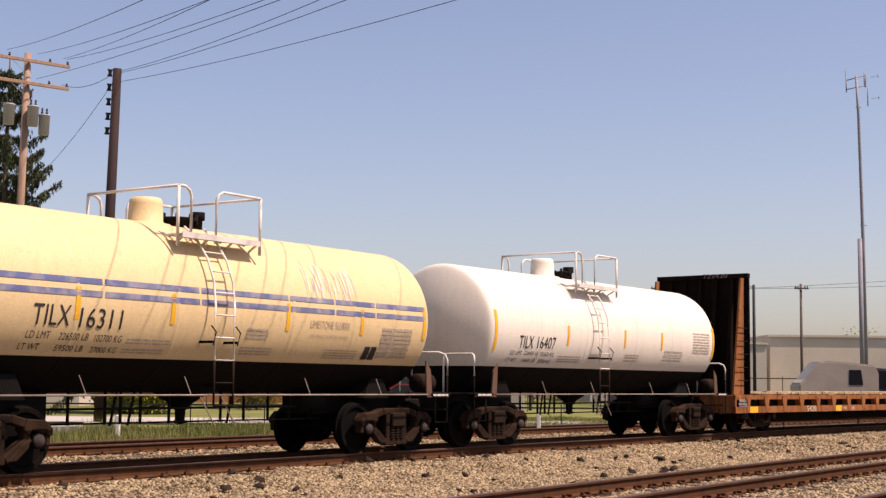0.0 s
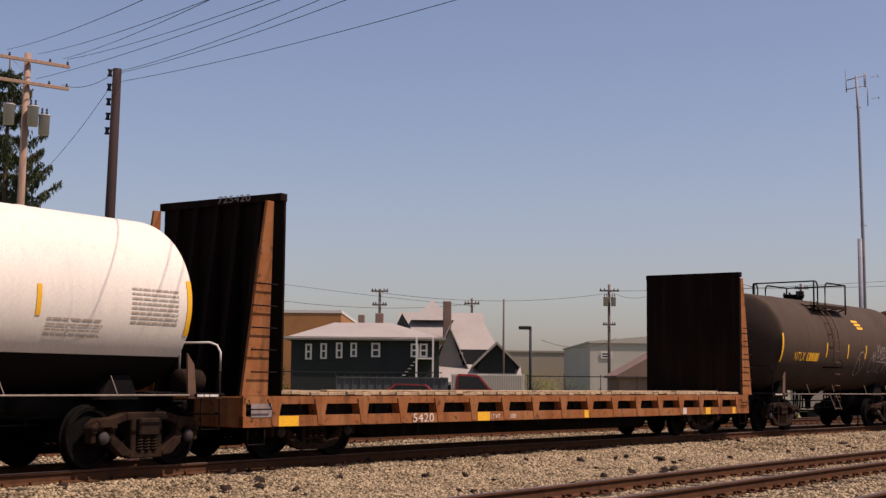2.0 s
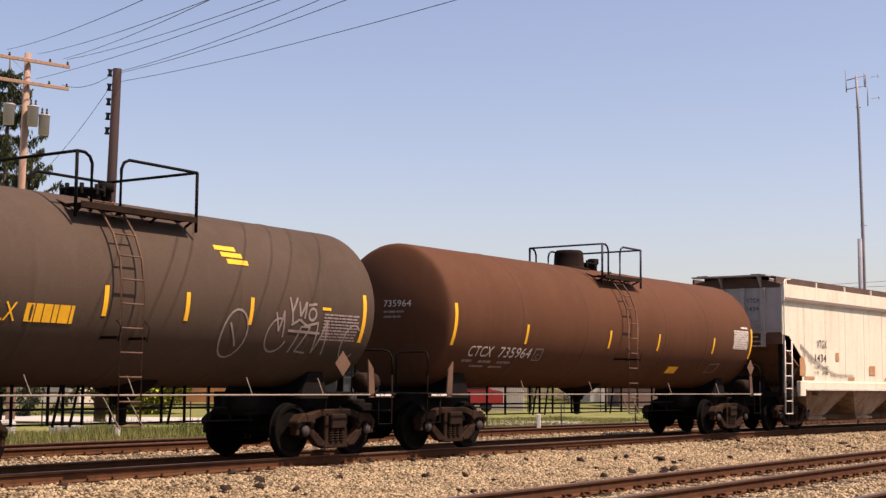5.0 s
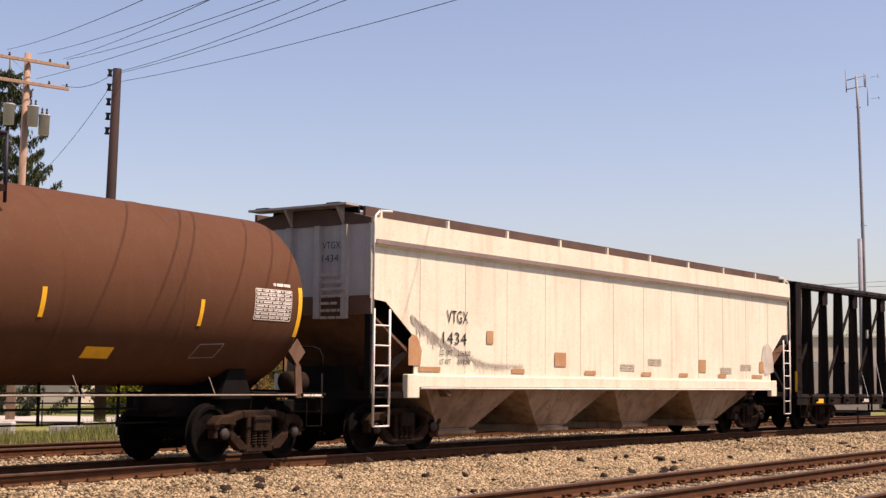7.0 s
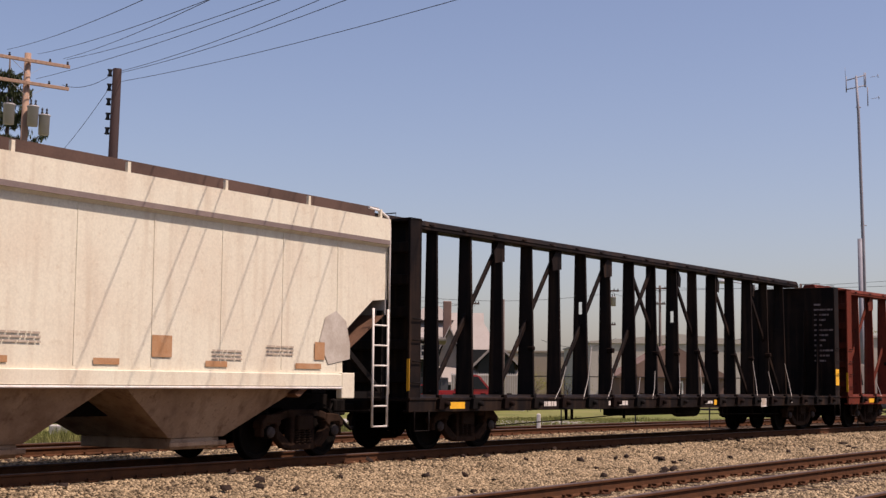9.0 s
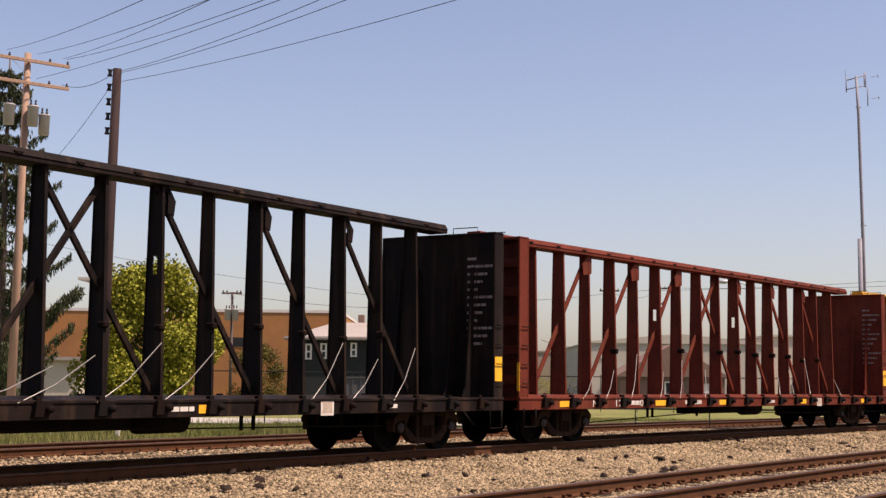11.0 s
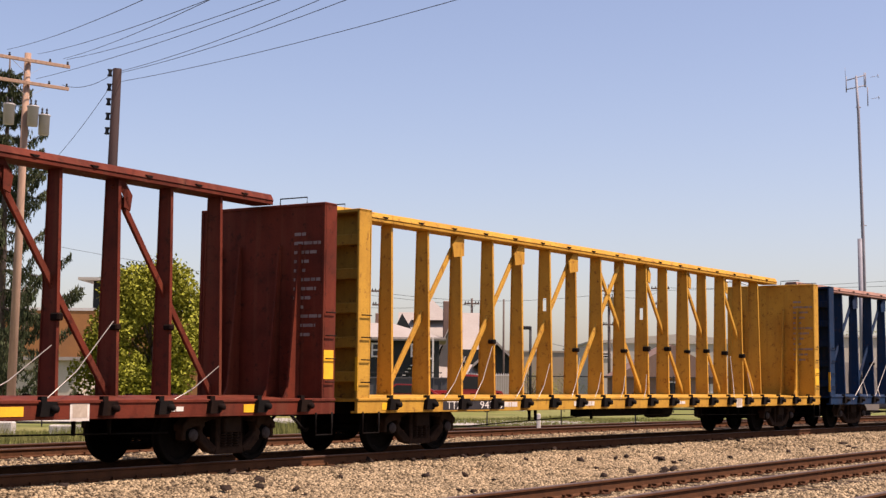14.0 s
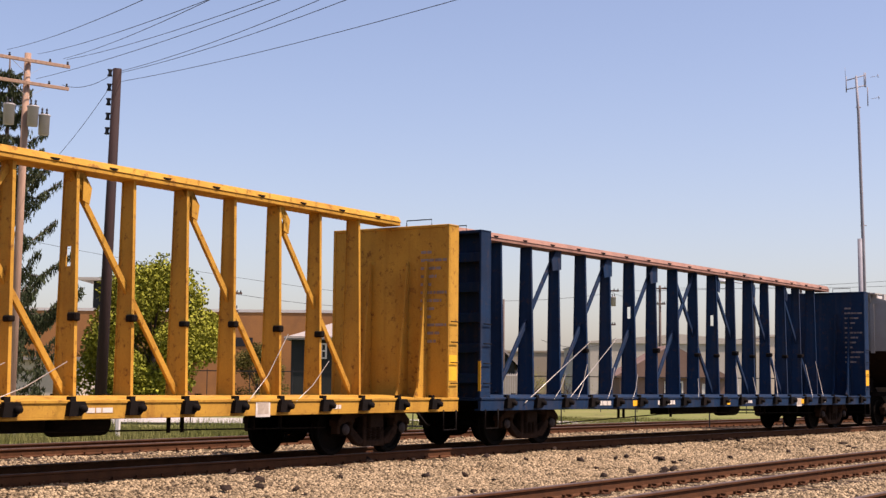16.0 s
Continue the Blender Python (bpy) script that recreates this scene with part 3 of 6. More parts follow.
# ---- tank cars ----
def head_depth(r, radius):
    """How far a dished head stands out from its seam at the distance r from the axis: a tight knuckle, then a shallow dome."""
    f = min(1.0, r / radius)
    return 0.14 * math.sqrt(max(0.0, 1 - (max(0.0, f - 0.90) / 0.10) ** 2)) + 0.30 * (1 - min(1.0, f / 0.93) ** 2)


def tank_car(label, mid, half, radius, zc, shell, rails, belly=None, seams=(), platform=0.0, housing=None, end_rail=None, group="cars of the freight train", dome_mat=None, dome=True, right=1.35):
    """half: half the length between the head seams. platform: where the top walkway sits along the car."""
    car = thing("tank_car", label, "tank car", group)
    META[car.name] = (mid, half + 0.9)
    side_mat = GREYRAIL
    rim = []
    for u in (-1, 1):
        arc = [(half + head_depth(r_, radius), r_) for r_ in [radius * f for f in (1.0, 0.997, 0.985, 0.965, 0.94, 0.91, 0.86, 0.75, 0.6, 0.4, 0.2, 0.0)]]
        rim.append([(u * x, max(r, 0.0)) for x, r in arc])
    prof = rim[0][::-1]
    for x in sorted(seams):
        prof += [(x - 0.09, radius), (x - 0.03, radius), (x - 0.015, radius + 0.008), (x + 0.015, radius + 0.008), (x + 0.03, radius), (x + 0.09, radius)]
    prof += rim[1]
    body = Shape().lathe(prof, 72, centre=(0, 0, zc))
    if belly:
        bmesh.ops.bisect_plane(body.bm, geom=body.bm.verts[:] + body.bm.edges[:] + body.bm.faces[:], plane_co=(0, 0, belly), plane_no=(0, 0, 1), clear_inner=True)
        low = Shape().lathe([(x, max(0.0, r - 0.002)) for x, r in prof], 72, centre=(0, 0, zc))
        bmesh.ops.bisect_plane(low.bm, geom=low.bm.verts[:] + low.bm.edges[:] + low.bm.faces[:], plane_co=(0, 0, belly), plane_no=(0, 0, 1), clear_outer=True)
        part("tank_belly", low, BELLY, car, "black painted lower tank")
    part("tank", body, shell, car)

    def side(x, z, lift):
        """z is the height on the near side, measured round the curve from the tank's middle."""
        g = (z - zc) / radius
        return Vector((x, -(radius + lift + 0.003) * math.cos(g), zc + (radius + lift + 0.003) * math.sin(g)))

    # stub sills, bolster webs and end platforms
    for e in (-1, 1):
        sill = Shape()
        sill.box(*sorted((e * (half - 2.2), e * (half + 0.78))), -0.35, 0.35, 0.72, 1.12)
        sill.box(*sorted((e * (half + 0.12), e * (half + 0.80))), -1.42, 1.42, 1.06, 1.11)
        sill.prism([(e * (half - 1.35), 1.0), (e * (half - 0.55), 1.0), (e * (half - 0.75), zc - radius * 0.8), (e * (half - 1.15), zc - radius * 0.8)], -0.9, 0.9, "y")
        sill.bevel(0.012)
        part("stub_sill", sill, SOOTSHADE, car)
        for y in (-1.40, 1.36):
            webp = Shape()
            webp.prism([(e * (half - 0.02), 1.04), (e * (half + 0.16), 1.04), (e * (half + 0.10), 1.55), (e * (half - 0.06), 1.72)], y, y + 0.03, "y")
            webp.box(*sorted((e * (half + 0.0), e * (half + 0.75))), y, y + 0.03, 1.03, 1.10)
            part("bolster_plate", webp, LADDERBROWN if y < 0 else RUSTY, car, "dusty steel gusset plate")
        x = e * (half + 0.74)
        for y in (-1.36, 1.36):
            hand = Shape()
            hand.tube([(x, y, 1.45), (x, y, 1.75), (x - e * 0.04, y * 0.97, 1.86), (x - e * 0.10, y * 0.90, 1.90), (x - e * 0.10, y * 0.45, 1.90), (x - e * 0.06, y * 0.41, 1.84), (x - e * 0.06, y * 0.41, 1.10)], 0.02, 6)
            foot = Shape().tube([(x, y, 1.45), (x, y, 0.55), (x - e * 0.42, y, 0.55), (x - e * 0.42, y, 1.08)], 0.017, 6)
            part("step_stirrup", foot, SOOTSHADE, car)
            part("end_handrail", hand, end_rail or (RAILWHITE if belly else SOOTSHADE), car)
    for x0 in (-half - 0.70, half + 0.15):
        lay("small_writing", bars([(x0, 1.055, 0.52, 0.035)], random.Random(int(mid))), WHITEINK, car, 0, 0, lambda a, b, lift: Vector((a, -1.425 - lift, b)))
    air = Shape()
    air.lathe([(half + 0.15, 0.0), (half + 0.17, 0.15), (half + 0.20, 0.18), (half + 0.62, 0.18), (half + 0.65, 0.15), (half + 0.67, 0.0)], 18, centre=(0, -1.0, 1.30))
    part("air_reservoir", air, RUSTY, car, "small brown air reservoir on the end platform")
    # side safety rail and its struts
    for y in (-1.40, 1.40):
        part("side_rail", Shape().tube([(-half, y, 1.08), (half, y, 1.08)], 0.016, 6), side_mat, car)
    for x in (-0.62, -0.22, 0.33, 0.72):
        st = Shape()
        st.beam((x * half, -1.38, 1.08), (x * half - 0.10, -1.33, 1.36), 0.022, 0.012)
        part("rail_strut", st, side_mat, car)
    under = Shape()
    for z, rr in ((0.86, 0.022), (0.64, 0.016)):
        under.tube([(-half + 1.9, -0.3, z), (half - 1.9, -0.3, z)], rr, 6)
    for f in (-0.60, -0.50, -0.36, -0.30, -0.22, -0.10, 0.13, 0.24, 0.36, 0.47, 0.58):
        under.box(f * half - 0.014, f * half + 0.014, -0.33, -0.29, 0.62, 1.25)
    for f in (-0.34, -0.27, 0.16):
        under.beam((f * half, -0.31, 0.60), (f * half + 0.16, -0.31, 1.25), 0.03, 0.03)
    under.lathe([(zc - radius + 0.12, 0.62), (zc - radius - 0.03, 0.42), (zc - radius - 0.20, 0.16), (zc - radius - 0.26, 0.15), (zc - radius - 0.28, 0.09), (0.66, 0.08), (0.62, 0.14), (0.58, 0.0)], 18, "z", centre=(0.05, 0, 0))
    under.lathe([(half - 2.6, 0.0), (half - 2.58, 0.17), (half - 2.0, 0.17), (half - 1.98, 0.0)], 14, centre=(0, -0.35, 0.95))
    part("brake_rigging", under, SOOTSHADE, car, "sooty brake rods and bottom outlet, undercar shade in their colour")
    # ladder and top walkway
    lx = platform + 0.35
    line = [(-radius - 0.14, belly or 0.64), (-radius - 0.14, zc)]
    line += [(-(radius + 0.14) * math.cos(a), zc + (radius + 0.14) * math.sin(a)) for a in [math.radians(k) for k in (15, 30, 45, 58)]]
    ladder = part("side_ladder", ladder_shape(lx, lx + 0.44, line, 0.018, 0.35), rails if belly else LADDERBROWN, car)
    if belly:
        part("ladder_foot", ladder_shape(lx, lx + 0.44, [(-radius - 0.14, 0.92), (-radius - 0.14, belly)], 0.018, 0.35), RUSTY, ladder, "blackened lower end of the ladder")
    kick = Shape()
    for x in (lx - 0.25, lx + 0.22):
        kick.beam((x, -radius - 0.10, 1.05), (x + 0.28, -radius - 0.16, 0.60), 0.02, 0.012)
    part("ladder_stay", kick, side_mat, car)
    grip = Shape()
    for x in (lx - 0.06, lx + 0.50):
        grip.box(x - 0.02, x + 0.02, -radius - 0.15, -radius + 0.35, 1.88, 1.92)
        grip.tube([(x, -radius - 0.16, 1.85), (x, -radius - 0.22, 2.05), (x, -radius - 0.12, 2.15)], 0.012, 6)
    part("ladder_bracket", grip, SOOTSHADE, car)
    ztop = zc + radius
    px0, px1 = lx - 0.57, lx + right
    for y in (-0.95, 0.55):
        deck = Shape()
        e = 1 if y > 0 else -1
        zd = ztop - 0.29 if y < 0 else ztop - 0.16
        deck.box(px0 + 0.05, px1 - 0.05, min(y, y + e * 0.30), max(y, y + e * 0.30), zd, zd + 0.035)
        deck.box(px0 + 0.05, px1 - 0.05, y + e * 0.30, y + e * 0.312, zd - 0.03, zd + 0.06)
        for k in range(4):
            x = px0 + 0.10 + k * (px1 - px0 - 0.2) / 3
            deck.beam((x, y, zd), (x, y * 0.72, zc + math.sqrt(radius ** 2 - (y * 0.72) ** 2) - 0.02), 0.04, 0.04)
            deck.beam((x, y + e * 0.28, zd), (x + 0.12, y * 0.98, zc + math.sqrt(max(0.01, radius ** 2 - (y * 0.98) ** 2)) - 0.03), 0.03, 0.03)
        part("top_walkway", deck, rails if belly else RUSTY, car)
    zr, zb = ztop + 0.48, ztop - 0.46
    for y, za, zk in ((-1.2, zb, 1.0), (0.8, ztop - 0.2, 0.97)):
        g = Shape()
        top_ = zr * zk + (1 - zk) * ztop
        g.tube([(px0, y, za), (px0, y, top_)], 0.026, 6)
        g.tube([(px0, y, top_), (px0 + 0.14, y, top_), (px0 + 0.24, y, top_ - 0.05), (px0 + 0.29, y, top_ - 0.15), (px0 + 0.29, y, za + 0.1)], 0.024, 8)
        g.tube([(px0 + 0.86, y, za + 0.1), (px0 + 0.86, y, top_ - 0.15), (px0 + 0.91, y, top_ - 0.05), (px0 + 1.01, y, top_), (px1, y, top_)], 0.024, 8)
        g.tube([(px1, y, za), (px1, y, top_)], 0.026, 6)
        part("guard_rail", g, rails, car)
    for x in (px0, px1):
        part("end_guard_rail", Shape().tube([(x, -1.2, zr), (x, 0.8, zr * 0.97 + 0.03 * ztop)], 0.024, 6), rails, car)
    d = Shape()
    hx = platform + 0.28
    rad = housing or 0.285
    d.lathe([(ztop - 0.12, rad + 0.12), (ztop - 0.02, rad + 0.12), (ztop, rad + 0.02), (ztop + 0.02, rad), (ztop + 0.30, rad * 0.95), (ztop + 0.37, rad * 0.92), (ztop + 0.41, rad * 0.80), (ztop + 0.43, 0.0)], 28, "z", centre=(hx, 0, 0))
    if dome:
        part("fittings_dome", d, dome_mat or rails, car, "round valve housing on top of the tank")
    v = Shape()
    v.lathe([(ztop - 0.1, 0.28), (ztop + 0.10, 0.28), (ztop + 0.11, 0.34), (ztop + 0.15, 0.34), (ztop + 0.17, 0.0)], 20, "z", centre=(hx + 0.72, 0, 0))
    for k in range(8):
        a = k * math.pi / 4
        v.lathe([(ztop + 0.05, 0.035), (ztop + 0.21, 0.035), (ztop + 0.22, 0.0)], 6, "z", centre=(hx + 0.72 + math.cos(a) * 0.31, math.sin(a) * 0.31, 0))
    part("manway", v, SOOTSHADE, car, "black bolted manway lid")
    v = Shape()
    v.lathe([(ztop - 0.1, 0.09), (ztop + 0.16, 0.09), (ztop + 0.17, 0.13), (ztop + 0.30, 0.13), (ztop + 0.31, 0.0)], 12, "z", centre=(hx + 1.2, 0.0, 0))
    part("safety_valve", v, SOOTSHADE, car)
    tc = half - 0.55
    truck(car, -tc)
    truck(car, tc)
    ends(car, half + 0.95)
    return car, side


def mark(car, side, x, z, w, h, material=YELLOWTAPE, name="reflective_mark", label=""):
    lay(name, patch(-w / 2, w / 2, -h / 2, h / 2, max(1, int(h / 0.06))), material, car, x, z, side, label)


def words(car, side, txt, x, z, w, h, material=INK, name="lettering"):
    lay(name, letters(txt, w, h), material, car, x, z, side)


def scribble(car, side, rows, material, seed, x=0, z=0, name="small_writing"):
    lay(name, bars(rows, random.Random(seed)), material, car, x, z, side)


# the cream tank car: head seams at 11.5 and 22.1
MID = 16.8
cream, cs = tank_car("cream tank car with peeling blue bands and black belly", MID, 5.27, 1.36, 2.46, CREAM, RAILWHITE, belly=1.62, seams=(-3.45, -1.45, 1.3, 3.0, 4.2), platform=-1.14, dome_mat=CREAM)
for z0 in (2.47, 2.65):
    for x0, x1 in ((-5.2, -3.0), (-2.95, -1.0), (-0.95, 1.15), (1.2, 2.4), (2.45, 3.6), (3.65, 5.2)):
        lay("blue_band", patch(x0, x1, 0, 0.085, 2, 6), BLUEBAND, cream, 0, z0, cs, "peeling faded blue stripe")
for x in (13.35, 15.24, 17.95, 20.02):
    mark(cream, cs, x - MID, 2.37, 0.085, 0.46)
mark(cream, cs, 22.0 - MID, 2.42, 0.09, 0.62)
words(cream, cs, "TILX", 12.58 - MID, 2.04, 0.66, 0.29)
words(cream, cs, "16311", 13.42 - MID, 2.02, 0.80, 0.29)
words(cream, cs, "LD LMT", 12.54 - MID, 1.84, 0.42, 0.11)
words(cream, cs, "226500 LB", 13.12 - MID, 1.83, 0.54, 0.11)
words(cream, cs, "102700 KG", 13.78 - MID, 1.82, 0.52, 0.11)
words(cream, cs, "LT WT", 12.48 - MID, 1.66, 0.36, 0.10)
words(cream, cs, "59500 LB", 13.12 - MID, 1.65, 0.52, 0.10)
words(cream, cs, "27000 KG", 13.78 - MID, 1.64, 0.50, 0.10)
words(cream, cs, "LIMESTONE SLURRY", 18.55 - MID, 2.22, 1.12, 0.13, FADEDINK)
words(cream, cs, "NO PRESSURE RELIEF DEVICE", 18.60 - MID, 2.06, 1.05, 0.05, FADEDINK)
scribble(cream, cs, [(14.40 - MID, 1.86 - k * 0.055, 0.95, 0.028) for k in range(2)] + [(14.37 - MID, 1.70 - k * 0.05, 0.85, 0.026) for k in range(2)], FADEDINK, 1)
scribble(cream, cs, [(16.95 - MID, 2.12 - k * 0.06, 0.55, 0.03) for k in range(3)] + [(16.92 - MID, 1.80 - k * 0.055, 0.8, 0.03) for k in range(3)], FADEDINK, 2)
scribble(cream, cs, [(19.1 - MID, 1.82 - k * 0.05, 0.95, 0.025) for k in range(4)], FADEDINK, 3)
scribble(cream, cs, [(20.65 - MID, 2.24 - k * 0.075, 0.95, 0.05) for k in range(8)], FADEDINK, 4)
mark(cream, cs, 20.32 - MID, 1.80, 0.17, 0.26, INK, "placard", "dark warning placard")
mark(cream, cs, 20.52 - MID, 1.80, 0.17, 0.26, INK, "placard", "dark warning placard")

# the white tank car: head seams at 24.5 and 35.15
MID = 29.83
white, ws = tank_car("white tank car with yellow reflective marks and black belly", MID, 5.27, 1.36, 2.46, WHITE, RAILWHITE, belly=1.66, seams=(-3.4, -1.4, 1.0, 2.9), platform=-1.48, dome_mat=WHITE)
for x in (24.62, 35.10):
    mark(white, ws, x - MID, 2.40, 0.10, 0.85)
for x in (27.55, 30.2, 32.12):
    mark(white, ws, x - MID, 2.38, 0.085, 0.43)
words(white, ws, "TILX", 25.55 - MID, 2.06, 0.56, 0.26)
words(white, ws, "16407", 26.28 - MID, 2.06, 0.74, 0.26)
words(white, ws, "LD LMT", 25.30 - MID, 1.90, 0.44, 0.09)
words(white, ws, "226400 LB", 25.84 - MID, 1.90, 0.56, 0.09)
words(white, ws, "LT WT", 25.22 - MID, 1.73, 0.40, 0.09)
words(white, ws, "59600 LB", 25.84 - MID, 1.73, 0.52, 0.09)
words(white, ws, "102650 KG", 26.5 - MID, 1.89, 0.55, 0.09)
words(white, ws, "27050 KG", 26.5 - MID, 1.72, 0.50, 0.09)
scribble(white, ws, [(27.25 - MID, 1.88 - k * 0.06, 1.0, 0.03) for k in range(3)] + [(30.3 - MID, 1.98 - k * 0.07, 0.7, 0.035) for k in range(3)] + [(32.3 - MID, 2.12 - k * 0.08, 1.05, 0.03) for k in range(4)], FADEDINK, 6)
scribble(white, ws, [(33.88 - MID, 2.62 - k * 0.07, 0.98, 0.03) for k in range(8)], FADEDINK, 7)


def head_side(radius, half, zc, sgn=-1):
    """Places on the tank's end: x runs towards +y, z is height."""
    def place(u, z, lift):
        r = math.hypot(u, z - zc)
        return Vector((sgn * (half + head_depth(r, radius) + lift + 0.006), u, z))
    return place


hs = head_side(1.36, 5.27, 2.46)
lay("lettering", letters("16407", 0.62, 0.16), INK, white, 0, 2.68, lambda x, z, lift: hs(0.72 - x, z, lift))
scribble(white, lambda x, z, lift: hs(0.62 - x, z, lift), [(0, 2.58, 0.4, 0.05)], INK, 8)

# the charcoal tank car: seams at 59.0 and 68.7
MID = 63.95
charcoal, ks = tank_car("charcoal grey tank car with graffiti and yellow marks", MID, 4.75, 1.44, 2.62, CHARCOAL, SOOTSHADE, seams=(-3.0, -1.0, 1.2, 3.0), platform=-1.9, right=1.9, dome=False)
for x in (59.05, 68.45):
    mark(charcoal, ks, x - MID, 2.42, 0.10, 0.86)
for x in (62.25, 63.92, 65.40):
    mark(charcoal, ks, x - MID, 2.42, 0.085, 0.44)
words(charcoal, ks, "NTLX", 59.95 - MID, 2.06, 0.75, 0.26, YELLOWTAPE)
scribble(charcoal, ks, [(60.85 - MID, 2.06, 0.85, 0.26)], YELLOWTAPE, 10)
for k in range(3):
    mark(charcoal, ks, 64.95 - MID + k * 0.1, 3.45 - k * 0.12, 0.5, 0.085, YELLOWTAPE, "yellow_sticker")
mark(charcoal, ks, 67.35 - MID, 2.55, 0.24, 0.05, YELLOWTAPE, "yellow_sticker")
scribble(charcoal, ks, [(67.3 - MID, 2.44 - k * 0.055, 1.0, 0.03) for k in range(9)], PALEINK, 9)


def graffiti(car, side, strokes, w, material, x, z, name="graffiti", label="pale sprayed scrawl"):
    """Sprayed line strokes of width w."""
    bm = bmesh.new()
    for st in strokes:
        for (xa, za), (xb, zb) in zip(st, st[1:]):
            n = max(1, int(math.hypot(xb - xa, zb - za) / 0.08))
            for i in range(n):
                p, q = Vector((xa + (xb - xa) * i / n, za + (zb - za) * i / n)), Vector((xa + (xb - xa) * (i + 1) / n, za + (zb - za) * (i + 1) / n))
                d = (q - p).normalized()
                s = Vector((-d.y, d.x)) * w / 2
                bm.faces.new([bm.verts.new((v.x, 0, v.y)) for v in (p - s, q - s, q + s, p + s)])
    lay(name, bm, material, car, x, z, side, label)


def ring(cx, cz, rx, rz, a0=0, a1=6.28, n=18):
    return [(cx + math.cos(a0 + (a1 - a0) * i / n) * rx, cz + math.sin(a0 + (a1 - a0) * i / n) * rz) for i in range(n + 1)]


graffiti(charcoal, ks, [ring(0, 0, 0.3, 0.42), [(-0.15, 0.2), (0.12, -0.2)], ring(1.05, 0.02, 0.27, 0.3, 1.2, 6.0), [(0.92, 0.42), (1.05, 0.1), (1.12, 0.45), (1.2, 0.0)], [(1.5, -0.28), (1.62, 0.2), (1.86, 0.2), (1.66, -0.25), (1.95, -0.28)], [(2.05, 0.3), (2.12, -0.28), (2.3, 0.34), (2.42, -0.3)], ring(3.1, -0.05, 0.24, 0.33, 0.8, 5.6)], 0.035, PALEINK, 65.1 - MID, 2.02)
graffiti(charcoal, ks, [[(0, 0.36), (0.08, 0.12), (0.2, 0.36)], [(0.08, 0.12), (0.12, -0.06)], [(0.25, 0.3), (0.3, 0.05), (0.45, 0.3), (0.42, 0.02)], [(0.5, 0.25), (0.72, 0.28)], [(0.1, -0.1), (0.3, 0.0), (0.5, -0.1), (0.8, -0.04)], ring(0.62, 0.1, 0.1, 0.1), [(0.05, -0.2), (0.9, -0.22)]], 0.045, PALEINK, 66.35 - MID, 2.34)

lime = random.Random(77)
for k in range(26):
    x0_, z0_ = 18.5 - 16.8 + k * 0.055 + lime.uniform(-0.03, 0.03), 2.72 + lime.uniform(0, 0.18)
    graffiti(cream, cs, [[(x0_ + lime.uniform(-0.05, 0.05), z0_), (x0_, z0_ + lime.uniform(0.15, 0.62))]], lime.uniform(0.012, 0.05), WHITEINK, 0, 0)
# the brown tank car: seams at 71.4 and 85.8
MID = 78.6
brown, bs = tank_car("rust-brown long tank car with yellow marks and navy railings", MID, 7.2, 1.45, 2.66, BROWN, NAVY, seams=(-4.6, -1.9, 2.0, 4.4), platform=-0.61, housing=0.37, dome_mat=OXSHADE, end_rail=SOOTSHADE)
for x in (71.48, 85.78):
    mark(brown, bs, x - MID, 2.45, 0.10, 0.84)
for x in (74.14, 77.75, 80.22, 83.38):
    mark(brown, bs, x - MID, 2.34, 0.085, 0.42)
words(brown, bs, "CTCX", 72.18 - MID, 1.80, 0.86, 0.24, WHITEINK)
words(brown, bs, "735964", 73.30 - MID, 1.80, 1.22, 0.24, WHITEINK)
graffiti(brown, bs, [[(0, 0), (0.30, 0), (0.30, 0.27), (0, 0.27), (0, 0)]], 0.025, PALEINK, 74.66 - MID, 1.76)
words(brown, bs, "C", 74.75 - MID, 1.80, 0.11, 0.11, PALEINK)
scribble(brown, bs, [(72.10 - MID, 1.66, 0.35, 0.06), (72.70 - MID, 1.65, 0.5, 0.06), (73.40 - MID, 1.64, 0.5, 0.06), (72.50 - MID, 1.53, 0.5, 0.05), (73.20 - MID, 1.52, 0.5, 0.05)], PALEINK, 11)
mark(brown, bs, 81.55 - MID, 1.60, 0.55, 0.22, YELLOWTAPE, "orange_placard", "faded orange placard")
panel_rows = [[(84.62, 2.30 + k * 0.062), (85.55, 2.30 + k * 0.062)] for k in range(9)] + [[(u, 2.30), (u, 2.80)] for u in (84.62, 85.02, 85.2, 85.38, 85.55)]
graffiti(brown, bs, panel_rows, 0.014, WHITEINK, -MID, 0, "data_panel", "white ruled data table")
lay("data_lines", bars([(84.65 - MID, 2.322 + k * 0.062, 0.88, 0.026) for k in range(8)], random.Random(12), 0.03), WHITEINK, brown, 0, 0, bs)
scribble(brown, bs, [(85.08 - MID, 2.86, 0.45, 0.05)], WHITEINK, 14)
graffiti(brown, bs, [[(0, 0), (0.55, 0.03), (0.63, 0.30), (0.08, 0.27), (0, 0)]], 0.02, PALEINK, 83.5 - MID, 1.55, "placard_frame", "empty placard frame")
bh = head_side(1.45, 7.2, 2.66)
lay("lettering", letters("735964", 0.62, 0.13), WHITEINK, brown, 0, 2.80, lambda x, z, lift: bh(-0.05 - x, z, lift))
scribble(brown, lambda x, z, lift: bh(-0.05 - x, z, lift), [(0, 2.68, 0.5, 0.04), (0, 2.58, 0.4, 0.04)], PALEINK, 13)


def diamond(car, x, z):
    s = Shape()
    s.prism([(x - 0.22, z), (x, z - 0.22), (x + 0.22, z), (x, z + 0.22)], -1.43, -1.42, "y")
    part("diamond_placard", s, LADDERBROWN, car, "diamond-shaped hazard placard holder")


